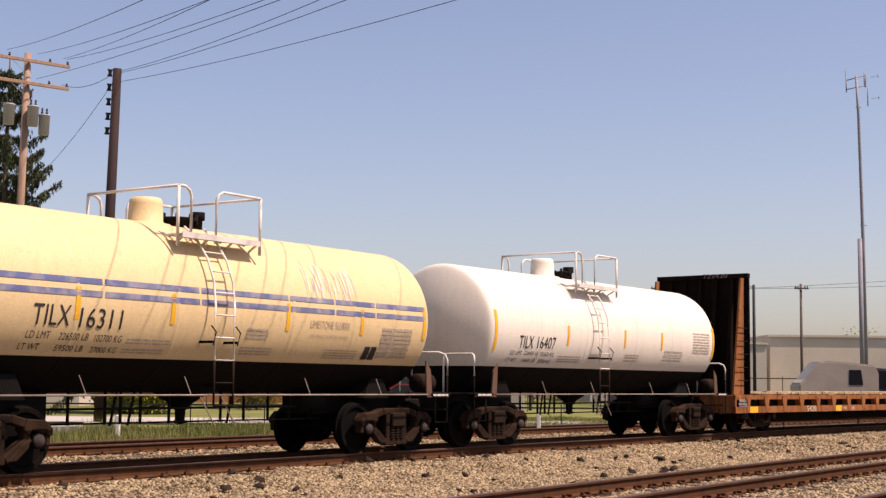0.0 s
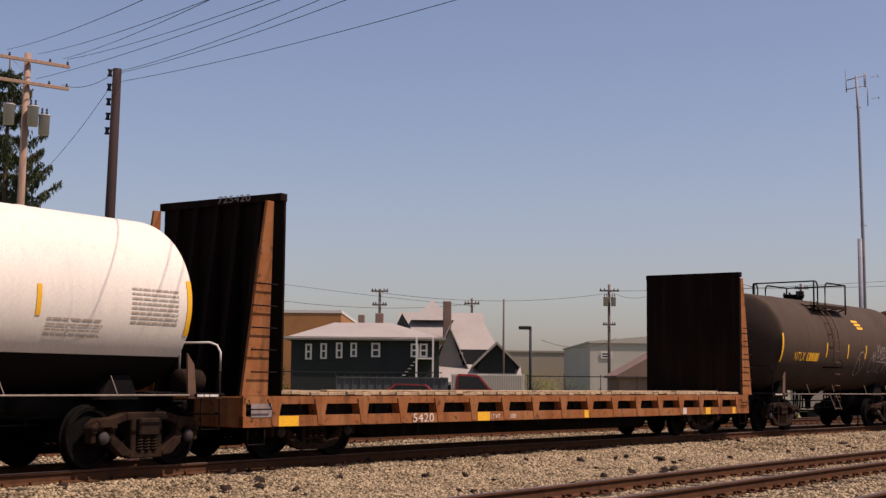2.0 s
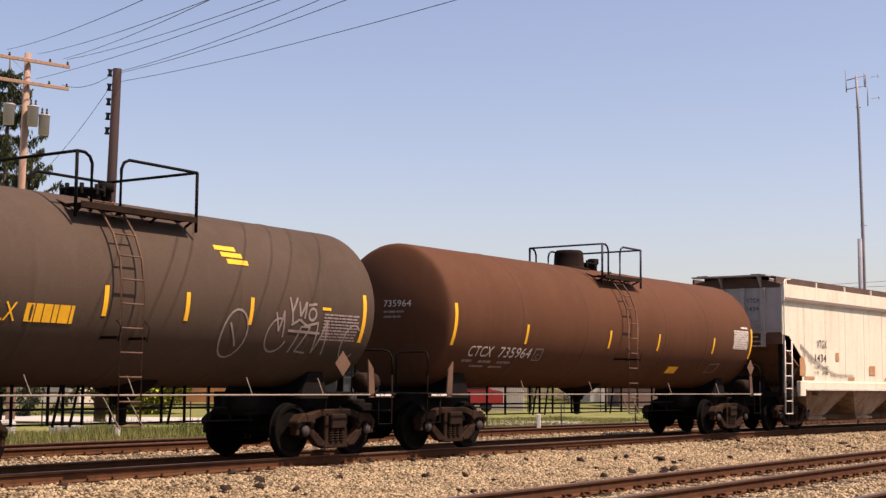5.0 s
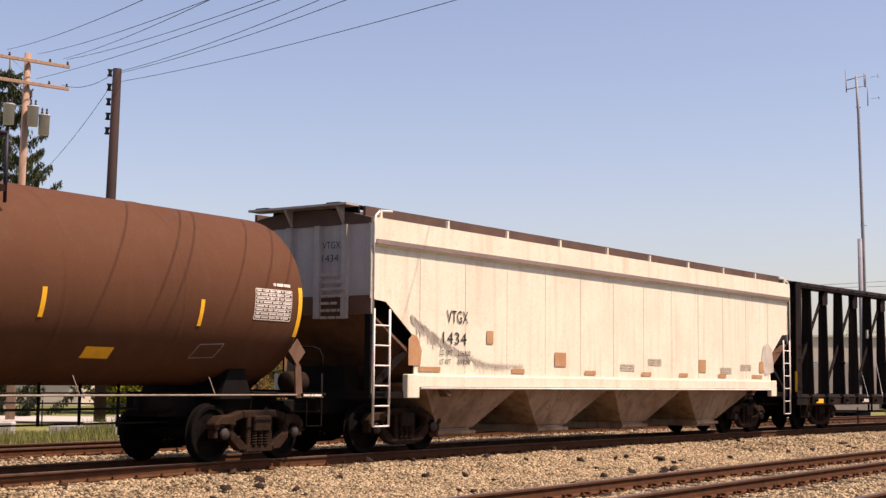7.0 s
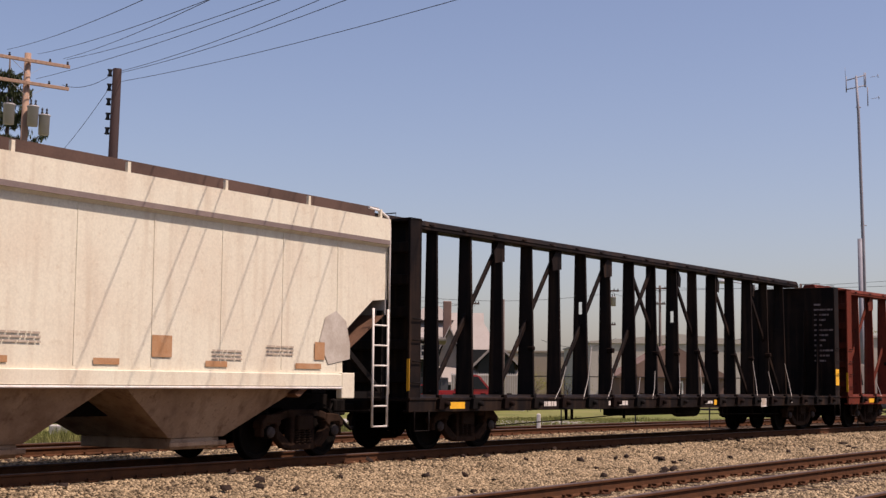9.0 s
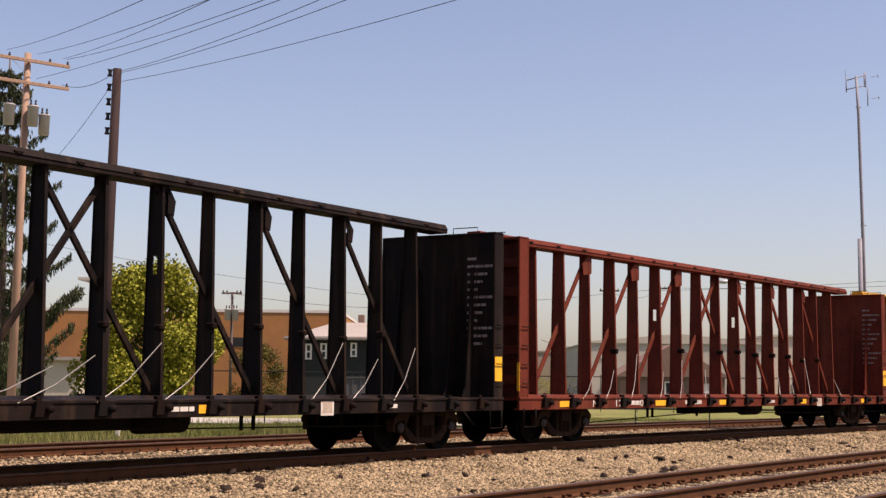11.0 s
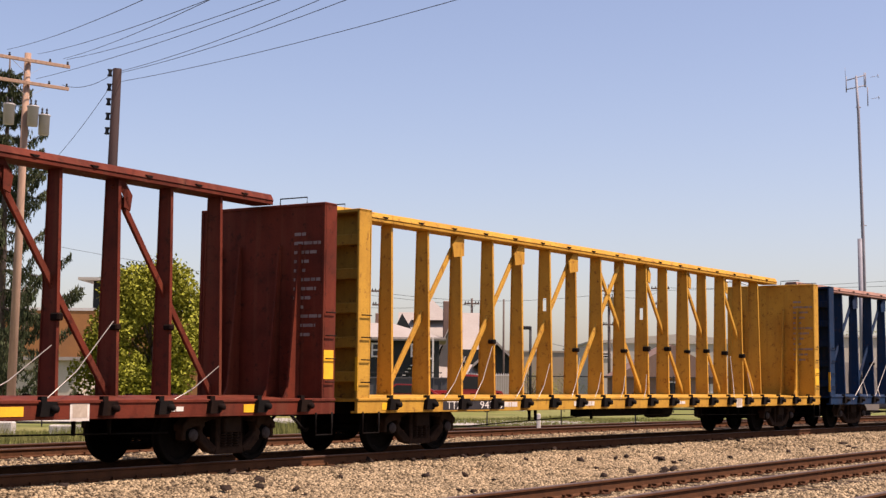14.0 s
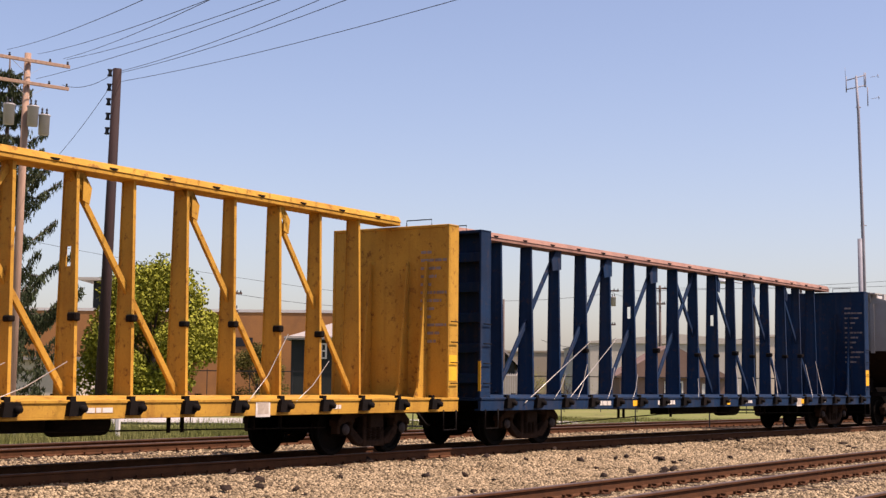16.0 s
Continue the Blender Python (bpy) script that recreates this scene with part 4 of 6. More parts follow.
diamond(charcoal, 67.85 - 63.95, 1.62)
diamond(brown, 85.75 - 78.6, 1.80)
for k in range(2):
    mark(cream, cs, 3.9 + k * 0.2, 2.1, 0.1, 0.1, FADEDINK, "small_stencil")
# ---- the bulkhead flatcar: end sills at 36.4 and 56.7 ----
MID, HALF = 46.55, 10.14
flat = thing("bulkhead_flatcar", "empty rusty bulkhead flatcar with a worn plank deck", "flatcar", "cars of the freight train")
META[flat.name] = (MID, HALF)
for e in (-1, 1):
    y = e * 1.43
    s = Shape()
    s.box(-HALF, HALF, min(y, y - e * 0.05), max(y, y - e * 0.05), 0.93, 1.06)
    s.box(-HALF, HALF, min(y + e * 0.01, y - e * 0.09), max(y + e * 0.01, y - e * 0.09), 0.56, 0.74)
    part("side_sill", s, OXIDE, flat, "faded orange-brown side sill")
    # Recessed web in the steel whose colour already carries shade.
    dark = Shape()
    dark.box(-HALF + 0.2, HALF - 0.2, min(e * 1.25, e * 1.20), max(e * 1.25, e * 1.20), 0.70, 0.95)
    part("sill_web", dark, SOOTSHADE, flat)
    for k in range(17):
        x = -HALF + 0.75 + k * (2 * HALF - 1.5) / 16
        g = Shape()
        g.prism([(x - 0.17, 1.02), (x + 0.17, 1.02), (x + 0.10, 0.74), (x + 0.07, 0.58), (x - 0.07, 0.58), (x - 0.10, 0.74)], min(y + e * 0.02, y - e * 0.16), max(y + e * 0.02, y - e * 0.16), "y")
        part("stake_pocket", g, OXIDE, flat)
for x, w in ((-9.3, 0.5), (-3.4, 0.45), (0.9, 0.2), (7.3, 0.3), (9.0, 0.2)):
    lay("yellow_patch", patch(0, w, 0, 0.17), YELLOWTAPE, flat, x, 0.565, lambda a, b, lift: Vector((a, -1.445 - lift, b)), "worn yellow reflector patch")
fside = lambda a, b, lift: Vector((a, -1.445 - lift, b))
flift = lambda a, b, lift: fside(a, b, lift + 0.03)
words(flat, flift, "5420", 40.95 - MID, 0.575, 0.66, 0.16, WHITEINK)
words(flat, flift, "LT WT.", 43.6 - MID, 0.60, 0.36, 0.09, WHITEINK)
words(flat, flift, "200", 44.3 - MID, 0.60, 0.22, 0.09, WHITEINK)
mark(flat, fside, 52.6 - MID, 0.66, 0.2, 0.16, WHITEINK, "stencil_box")
centre = Shape()
centre.box(-HALF, HALF, -0.35, 0.35, 0.62, 1.0)
centre.prism([(-HALF + 3.4, 0.7), (HALF - 3.4, 0.7), (HALF - 4.6, 0.26), (-HALF + 4.6, 0.26)], -0.42, 0.42, "y")
for k in range(14):
    x = -HALF + 0.8 + k * (2 * HALF - 1.6) / 13
    centre.box(x - 0.06, x + 0.06, -1.3, 1.3, 0.78, 1.0)
centre.box(-1.2, 1.2, -0.7, -0.3, 0.42, 0.75)
part("centre_sill", centre, SOOTSHADE, flat)
r2 = random.Random(8)
plank_shape = Shape().box(-0.115, 0.115, -1.42, 1.42, 0, 0.06)
plank_shape.bevel(0.008)
plank_mesh = plank_shape.mesh("deck_plank", PLANK)
x = -HALF + 1.05
while x < HALF - 0.6:
    part("deck_plank", plank_mesh, PLANK, flat, at=pose(x, r2.uniform(-0.015, 0.015), 1.063 + r2.uniform(0, 0.02), r2.uniform(-0.3, 0.3), r2.uniform(-1.5, 1.5), r2.uniform(-0.6, 0.6)))
    x += 0.243
dun = Shape()
for a, b in ((-7.9, -4.2), (-4.0, -1.1), (-0.9, 2.2), (2.5, 5.6), (5.9, 8.4)):
    dun.box(a, b, -1.30, -1.14, 1.13, 1.165)
dun.bevel(0.01)
part("loose_dunnage", dun, PLANK, flat, "loose weathered lumber strips lying on deck")
for e in (-1, 1):
    xb = -9.18 if e < 0 else 9.62
    b = Shape()
    b.box(min(xb, xb + e * 0.05), max(xb, xb + e * 0.05), -1.42, 1.42, 1.06, 4.42)
    b.box(min(xb - e * 0.01, xb + e * 0.16), max(xb - e * 0.01, xb + e * 0.16), -1.43, 1.43, 4.30, 4.43)
    b.bevel(0.008)
    # The bulkhead's colour holds the shade of its end face.
    part("bulkhead", b, OXSHADE, flat, "rust-brown steel bulkhead with shade put into its dark colour")
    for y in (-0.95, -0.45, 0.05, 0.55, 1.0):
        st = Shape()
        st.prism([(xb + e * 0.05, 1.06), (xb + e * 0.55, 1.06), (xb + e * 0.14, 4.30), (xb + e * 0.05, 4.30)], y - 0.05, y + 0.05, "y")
        part("stiffener", st, OXSHADE, flat)
    for y in (-1.36, 1.30):
        br = Shape()
        br.prism([(xb + e * 0.30, 1.06), (xb + e * 0.92, 1.06), (xb + e * 0.40, 4.28), (xb + e * 0.24, 4.28)], y, y + 0.06, "y")
        br.bevel(0.006)
        brace = part("brace", br, OXIDE, flat, "ochre rusted corner brace")
    rung = Shape()
    for k in range(5):
        z = 1.45 + k * 0.36
        rung.tube([(xb + e * 0.20, -1.44, z), (xb + e * 0.80, -1.44, z)], 0.013, 6)
    part("grab_iron", rung, SOOTSHADE, flat)
    es = Shape()
    es.box(*sorted((e * (HALF - 0.08), e * HALF)), -1.43, 1.43, 0.56, 1.05)
    es.bevel(0.01)
    part("end_sill", es, OXIDE, flat)
    step = Shape()
    step.tube([(e * (HALF - 0.15), -1.4, 0.56), (e * (HALF - 0.15), -1.4, 0.28), (e * (HALF - 0.55), -1.4, 0.28), (e * (HALF - 0.55), -1.4, 0.56)], 0.016, 6)
    step.tube([(e * (HALF - 0.1), -1.46, 1.0), (e * (HALF - 0.1), -1.5, 0.85), (e * (HALF - 0.6), -1.5, 0.85), (e * (HALF - 0.6), -1.46, 0.95)], 0.012, 6)
    part("step_iron", step, SOOTSHADE, flat)
    mark(flat, fside, e * (HALF - 0.42), 0.83, 0.5, 0.22, PALEINK if e < 0 else OXIDE, "worn_patch")
    truck(flat, e * (HALF - 2.2))
ends(flat, HALF + 0.1)
lay("lettering", letters("725420", 0.75, 0.12), PALEINK, flat, 0, 0, lambda u, z, lift: Vector((-9.50 - lift, -0.15 - u, 4.31 + z)))


# ---- covered hoppers ----
def covered_hopper(label, mid, length, shell, endmat, bays, top=4.16, detail=True):
    """A steel covered hopper: side sheets cut away at the ends, four discharge bays, roof hatches and running board."""
    car = thing("covered_hopper", label, "hopper car", "cars of the freight train")
    h = length / 2
    META[car.name] = (mid, h)
    w = 1.58
    sideface = lambda x, z, lift: Vector((x, -w - 0.012 - lift, z))
    for e in (-1, 1):
        s = Shape()
        y = e * w
        outline = [(-h, top), (-h, 2.80), (-h + 0.45, 2.76), (-h + 1.36, 2.12), (-h + 1.32, 1.42), (h - 1.32, 1.42), (h - 1.36, 2.12), (h - 0.45, 2.76), (h, 2.80), (h, top)]
        s.prism(outline, min(y, y - e * 0.02), max(y, y - e * 0.02), "y")
        part("side_sheet", s, shell, car)
        for k in range(1, 13):
            x = -h + k * length / 13
            if abs(x) < h - 1.3:
                seam = Shape().box(x - 0.012, x + 0.012, min(y, y + e * 0.008), max(y, y + e * 0.008), 1.5, top - 0.35)
                part("side_seam", seam, shell, car)
        sill = Shape()
        sill.box(-h + 1.1, h - 1.1, min(y + e * 0.06, y - e * 0.06), max(y + e * 0.06, y - e * 0.06), 1.22, 1.44)
        for f in (-1, 1):
            sill.box(*sorted((f * (h - 1.42), f * (h - 1.05))), min(y + e * 0.07, y - e * 0.06), max(y + e * 0.07, y - e * 0.06), 1.02, 1.46)
        sill.bevel(0.012)
        part("side_sill", sill, shell, car)
        ch = Shape()
        ch.box(-h, h, min(y + e * 0.07, y - e * 0.05), max(y + e * 0.07, y - e * 0.05), top - 0.02, top + 0.10)
        ch.prism([(y + e * 0.005, top - 0.42), (y + e * 0.075, top - 0.36), (y + e * 0.075, top), (y, top)], -h, h, "x")
        part("top_chord", ch, shell, car)
    roof = Shape()
    prof = [(-w - 0.02, top + 0.09), (-1.1, top + 0.22), (-0.5, top + 0.30), (0.5, top + 0.30), (1.1, top + 0.22), (w + 0.02, top + 0.09), (w, top), (-w, top)]
    roof.prism(prof, -h, h, "x")
    part("roof", roof, ROOFDARK if detail else endmat, car)
    board = Shape()
    for y0, y1 in ((-1.02, -0.72), (0.72, 1.02)):
        board.box(-h - 0.25, h + 0.25, y0, y1, top + 0.36, top + 0.39)
    for x in [(-h + 0.3) + k * (length - 0.6) / 8 for k in range(9)]:
        board.box(x - 0.025, x + 0.025, -1.05, 1.05, top + 0.10, top + 0.37)
    part("running_board", board, SOOTSHADE if detail else endmat, car, "dark grating roof walkway")
    for x in [(-h + 0.25) + k * (length - 0.5) / 9 for k in range(10)]:
        lip = Shape().box(x - 0.03, x + 0.03, -w - 0.03, -w + 0.02, top + 0.08, top + 0.26)
        part("roof_rail_post", lip, shell, car)
    side_walk = Shape()
    for y in (-1.36, 1.30):
        side_walk.box(-h + 0.1, h - 0.1, y, y + 0.06, top + 0.12, top + 0.33)
    part("roof_edge_angle", side_walk, ROOFDARK if detail else endmat, car, "dark brown roof edge")
    for k in range(8):
        x = -h + 1.4 + k * (length - 2.8) / 7
        hat = Shape()
        hat.prism([(-0.45, top + 0.28), (-0.40, top + 0.40), (0.40, top + 0.40), (0.45, top + 0.28)], x - 1.0, x + 1.0, "x")
        hat.bevel(0.02)
        part("roof_hatch", hat, ROOFDARK if detail else endmat, car)
    for e in (-1, 1):
        s = Shape()
        x = e * (h - 0.02)
        s.box(min(x, x - e * 0.04), max(x, x - e * 0.04), -w, w, 2.52, top + 0.05)
        slope = Shape().prism([(e * (h - 0.04), 2.52), (e * (h - 0.10), 2.52), (e * (h - 2.6), 1.10), (e * (h - 2.5), 1.04)], -w + 0.02, w - 0.02, "y")
        part("slope_sheet", slope, SLOPERUST if detail else RUSTY, car, "rusty sloping end sheet")
        end_wall = part("end_sheet", s, endmat, car, "grey end wall above a slope sheet")
        for y in (-1.0, -0.35, 0.35, 1.0):
            part("end_post", Shape().box(min(x, x + e * 0.09), max(x, x + e * 0.09), y - 0.06, y + 0.06, 2.45, top), endmat, end_wall)
        if detail:
            part("rust_band", Shape().box(min(x, x + e * 0.006), max(x, x + e * 0.006), -w + 0.02, w - 0.02, 2.52, 2.86), SLOPERUST, end_wall, "brown rust along the foot of the end wall")
        fr = Shape()
        for y in (-1.5, 1.5):
            fr.box(min(x, x - e * 0.10), max(x, x - e * 0.10), y - 0.06, y + 0.06, 1.05, 2.6)
            fr.beam((e * (h - 0.1), y, 1.15), (e * (h - 1.1), y, 1.85), 0.08, 0.10)
            fr.beam((e * (h - 1.2), y, 1.08), (e * h, y, 1.08), 0.10, 0.12)
        fr.box(*sorted((e * (h - 2.6), e * h)), -0.35, 0.35, 0.72, 1.08)
        fr.box(*sorted((e * (h - 0.1), e * h)), -1.5, 1.5, 1.0, 1.15)
        fr.box(*sorted((e * (h - 0.5), e * (h - 0.9))), -0.6, 0.6, 1.1, 1.6)
        part("end_frame", fr, SOOTSHADE, car)
        lad = ladder_shape(*sorted((e * (h - 0.04), e * (h - 0.50))), [(-w - 0.06, 0.52), (-w - 0.06, 2.62)], 0.022, 0.36)
        lad.tube([(e * (h - 0.01), -w - 0.06, 1.1), (e * (h - 0.01), -w - 0.06, top - 0.05), (e * (h - 0.06), -w - 0.05, top + 0.13), (e * (h - 0.25), -w, top + 0.24), (e * (h - 0.6), -w, top + 0.26)], 0.022, 6)
        part("corner_ladder", lad, RAILWHITE, car)
        plat = Shape()
        plat.box(*sorted((e * (h - 0.1), e * (h + 0.26))), -1.2, 1.2, top + 0.33, top + 0.37)
        plat.prism([(e * h, top + 0.02), (e * (h + 0.22), top + 0.33), (e * h, top + 0.33)], -0.95, -0.9, "y")
        plat.prism([(e * h, top + 0.02), (e * (h + 0.22), top + 0.33), (e * h, top + 0.33)], 0.3, 0.35, "y")
        part("end_platform", plat, endmat, car)
    for b0, b1 in bays:
        s = Shape()
        m = (b0 + b1) / 2
        hi = [(b0, -1.50, 1.30), (b1, -1.50, 1.30), (b1, 1.50, 1.30), (b0, 1.50, 1.30)]
        lo = [(m - 0.62, -1.0, 0.42), (m + 0.62, -1.0, 0.42), (m + 0.62, 1.0, 0.42), (m - 0.62, 1.0, 0.42)]
        a, c = [s.bm.verts.new(p) for p in hi], [s.bm.verts.new(p) for p in lo]
        s.bm.faces.new(a)
        s.bm.faces.new(c[::-1])
        for i in range(4):
            j = (i + 1) % 4
            s.bm.faces.new((a[i], c[i], c[j], a[j]))
        bay = part("discharge_bay", s, HOPPERRUST if detail else endmat, car, "rust-stained discharge hopper")
        g = Shape()
        g.box(m - 0.55, m + 0.55, -0.98, 0.98, 0.24, 0.42)
        g.box(m - 0.65, m + 0.65, -1.06, -0.99, 0.28, 0.36)
        g.bevel(0.015)
        part("outlet_gate", g, HOPPERRUST if detail else endmat, bay)
    cs_ = Shape()
    cs_.box(-h + 1.0, h - 1.0, -0.3, 0.3, 0.75, 1.3)
    part("centre_sill", cs_, SOOTSHADE, car)
    truck(car, -h + 1.75)
    truck(car, h - 1.75)
    ends(car, h + 0.1)
    return car, sideface


MID = 97.45
hopper, hf = covered_hopper("dusty white covered hopper with rust stains and grey ends", MID, 19.5, HOPPER, HOPPEREND, [(-8.0, -4.5), (-4.5, -0.6), (-0.6, 3.2), (3.2, 7.6)])
part("sill_pipe", Shape().tube([(-8.3, -1.66, 1.20), (8.3, -1.66, 1.20)], 0.022, 6), RAILWHITE, hopper, "thin pale pipe under the side sill")
line = Shape().box(-9.7, 9.7, -1.675, -1.66, 3.79, 3.87)
part("dark_stripe", line, STRIPE, hopper, "grey-brown stripe under the roof edge")
words(hopper, hf, "VTGX", 90.05 - MID, 2.46, 0.72, 0.24)
words(hopper, hf, "1434", 89.92 - MID, 2.05, 0.80, 0.23)
for k, (a_, b_) in enumerate((("LD LMT", "216300"), ("LT WT", "69700"))):
    words(hopper, hf, a_, 89.83 - MID, 1.83 - k * 0.17, 0.42 - k * 0.06, 0.10)
    words(hopper, hf, b_, 90.42 - MID, 1.83 - k * 0.17, 0.44 - k * 0.04, 0.10)
for x, z, w_, hh in ((91.55, 2.22, 0.24, 0.26), (94.3, 1.83, 0.48, 0.30), (101.4, 1.80, 0.42, 0.32), (105.2, 1.82, 0.28, 0.3)):
    mark(hopper, hf, x - MID, z, w_, hh, SALMON, "painted_panel", "faded salmon stencil panel")
for x in (89.5, 92.6, 95.6, 98.3, 100.3, 102.6, 104.9):
    mark(hopper, hf, x - MID, 1.56, 0.7 if x < 90 or x > 104 else 0.5, 0.09, SALMON, "sill_patch", "faded orange reflector strip")
for x, z in ((97.0, 1.75), (98.4, 1.9), (102.5, 1.75), (103.8, 1.85)):
    scribble(hopper, hf, [(x - MID, z - k * 0.06, 0.7, 0.03) for k in range(3)], FADEDINK, int(x))
mud, splash = bmesh.new(), random.Random(61)
for k in range(700):
    f = k / 700
    x = -8.55 + 3.9 * f + splash.uniform(-0.03, 0.03)
    z1 = 1.70 + 0.86 * max(0.0, 1 - (x + 8.55) / 2.7) ** 1.5 + splash.gauss(0, 0.02)
    dz = abs(splash.gauss(0, 0.05 + 0.07 * (1 - f))) + 0.015
    w_ = splash.uniform(0.004, 0.012) * (1.25 - f)
    mud.faces.new([mud.verts.new((x + a_, 0, z_)) for a_, z_ in ((-w_, z1), (w_, z1 - 0.01), (w_ * 0.4 + 0.03, z1 - dz), (0.02 - w_ * 0.4, z1 - dz))])
lay("mud_stain", mud, MUDSTAIN, hopper, 0, 0, lambda x, z, lift: hf(x, z, lift - 0.003), "dried grey mud splash")
rust = bmesh.new()
rust.faces.new([rust.verts.new((x, 0, z)) for x, z in ((-8.62, 1.62), (-8.62, 2.1), (-8.5, 2.2), (-8.35, 2.16), (-8.2, 1.9), (-8.25, 1.62))])
lay("rust_stain", rust, SALMON, hopper, 0, 0, hf, "orange rust run")
mud2 = bmesh.new()
mud2.faces.new([mud2.verts.new((x, 0, z)) for x, z in ((8.0, 1.6), (7.75, 2.0), (7.9, 2.4), (8.2, 2.52), (8.5, 2.35), (8.62, 1.96), (8.62, 1.7))])
lay("mud_stain", mud2, MUDSTAIN, hopper, 0, 0, lambda x, z, lift: hf(x, z, lift - 0.003), "dried grey mud splash")
lay("lettering", letters("VTGX", 0.42, 0.13), INK, hopper, 0.10, 3.72, lambda u, z, lift: Vector((-9.84 - lift, -0.42 - u, z)))
lay("lettering", letters("1434", 0.38, 0.13), INK, hopper, 0.10, 3.48, lambda u, z, lift: Vector((-9.84 - lift, -0.42 - u, z)))
lay("small_writing", bars([(0.05, 3.22 - k * 0.13, 0.4 + 0.1 * (k % 4), 0.05) for k in range(7)], random.Random(33)), FADEDINK, hopper, 0, 0, lambda u, z, lift: Vector((-9.84 - lift, -0.44 - u, z)))

MID = 211.0
grey, _ = covered_hopper("warm grey covered hopper at the end of the cut", MID, 19.5, GREYHOPPER, GREYHOPPER, [(-8.0, -4.5), (-4.5, -0.6), (-0.6, 3.2), (3.2, 7.6)], 4.1, False)


# ---- centerbeam flatcars ----
def centerbeam(label, left, paint_main, paint_top, seed, patches, txt=None, bulk=None, pitch=1.205, shift=0.50):
    """Deck, two end bulkheads and a tall braced beam down the middle; left: the end sill that leads."""
    L = 22.3
    car = thing("centerbeam_flatcar", label, "flatcar", "cars of the freight train")
    META[car.name] = (left + L / 2, L / 2)
    h, r = L / 2, random.Random(seed)
    bulk = bulk or paint_main
    dark = OXSHADE if paint_main in (REDCAR, BLACKCAR) else SOOTSHADE
    for e in (-1, 1):
        y = e * 1.43
        s = Shape()
        s.box(-h, h, min(y, y - e * 0.07), max(y, y - e * 0.07), 0.78, 0.96)
        s.box(-h, h, min(y, y - e * 0.16), max(y, y - e * 0.16), 0.75, 0.79)
        s.box(-h, h, min(y + e * 0.02, y - e * 0.16), max(y + e * 0.02, y - e * 0.16), 0.97, 1.02)
        s.bevel(0.008)
        part("side_sill", s, paint_main, car)
        for k in range(19):
            x = -h + 0.95 + k * (L - 1.9) / 18
            g = Shape()
            g.prism([(x - 0.09, 1.0), (x + 0.17, 1.0), (x + 0.22, 0.90), (x + 0.10, 0.80), (x - 0.12, 0.80)], min(y + e * 0.09, y), max(y + e * 0.09, y), "y")
            g.lathe([(min(y + e * 0.04, y + e * 0.17), 0.0), (min(y + e * 0.04, y + e * 0.17), 0.05), (max(y + e * 0.04, y + e * 0.17), 0.05), (max(y + e * 0.04, y + e * 0.17), 0.0)], 10, "y", centre=(x + 0.1, 0, 0.90))
            g.box(x - 0.05, x + 0.05, min(y + e * 0.03, y - e * 0.05), max(y + e * 0.03, y - e * 0.05), 1.0, 1.07)
            part("cable_winch", g, SOOTSHADE if k % 2 else dark, car)
    d = Shape()
    d.prism([(-1.43, 0.98), (-0.15, 1.06), (0.15, 1.06), (1.43, 0.98), (1.43, 0.95), (-1.43, 0.95)], -h + 0.1, h - 0.1, "x")
    part("deck", d, paint_main, car, "sloping steel deck with worn paint")
    c = Shape()
    c.box(-h, h, -0.3, 0.3, 0.72, 0.95)
    c.box(-1.5, 1.4, -0.62, -0.1, 0.55, 0.78)
    for k in range(10):
        x = -h + 1.5 + k * (L - 3) / 9
        c.box(x - 0.05, x + 0.05, -1.35, 1.35, 0.80, 0.95)
    c.lathe([(-1.0, 0.0), (-0.98, 0.2), (0.0, 0.2), (0.02, 0.0)], 14, centre=(2.5, -0.6, 0.68))
    c.tube([(-h + 3.6, -0.9, 0.42), (-1.5, -0.9, 0.60), (2.0, -0.9, 0.56), (h - 3.6, -0.9, 0.50)], 0.014, 6)
    for x in (-4.6, -4.35, -1.9, 3.6, 3.9, 5.6, 6.3):
        c.box(x - 0.015, x + 0.015, -0.93, -0.87, 0.50, 0.8)
    part("centre_sill", c, SOOTSHADE, car, "black centre sill with brake gear, undercar shade in its colour")
    # the beam
    xs_ = [-7.5 * pitch + k * pitch + shift for k in range(16)]
    ztop, zbot = 4.46, 1.03
    for k, x in enumerate(xs_):
        b0, b1 = (0.205, 0.13) if k % 2 else (0.175, 0.115)
        wide = lambda z: b0 + (b1 - b0) * (z - zbot) / (ztop - zbot)
        p = Shape()
        z0, z1 = 3.0, 3.3
        slot = 0.05 if k in (5, 9) else 0.0
        if slot:
            p.prism([(-b0, zbot), (b0, zbot), (wide(z0), z0), (-wide(z0), z0)], x - 0.012, x + 0.012, "x")
            p.prism([(-wide(z1), z1), (wide(z1), z1), (b1, ztop), (-b1, ztop)], x - 0.012, x + 0.012, "x")
            for e in (-1, 1):
                p.prism([(e * slot, z0), (e * wide(z0), z0), (e * wide(z1), z1), (e * slot, z1)], x - 0.012, x + 0.012, "x")
        else:
            p.prism([(-b0, zbot), (b0, zbot), (b1, ztop), (-b1, ztop)], x - 0.012, x + 0.012, "x")
        for e in (-1, 1):
            p.prism([(e * b0, zbot), (e * (b0 + 0.014), zbot), (e * (b1 + 0.014), ztop), (e * b1, ztop)], x - 0.03, x + 0.03, "x")
        part("post", p, paint_main, car)
    for k in range(0, 7, 2):
        for lo, hi_ in ((k, k + 2), (15 - k, 13 - k)):
            b = Shape().beam((xs_[lo], 0, zbot + 0.05), (xs_[hi_], 0, ztop - 0.1), 0.06, 0.11)
            b.bevel(0.01)
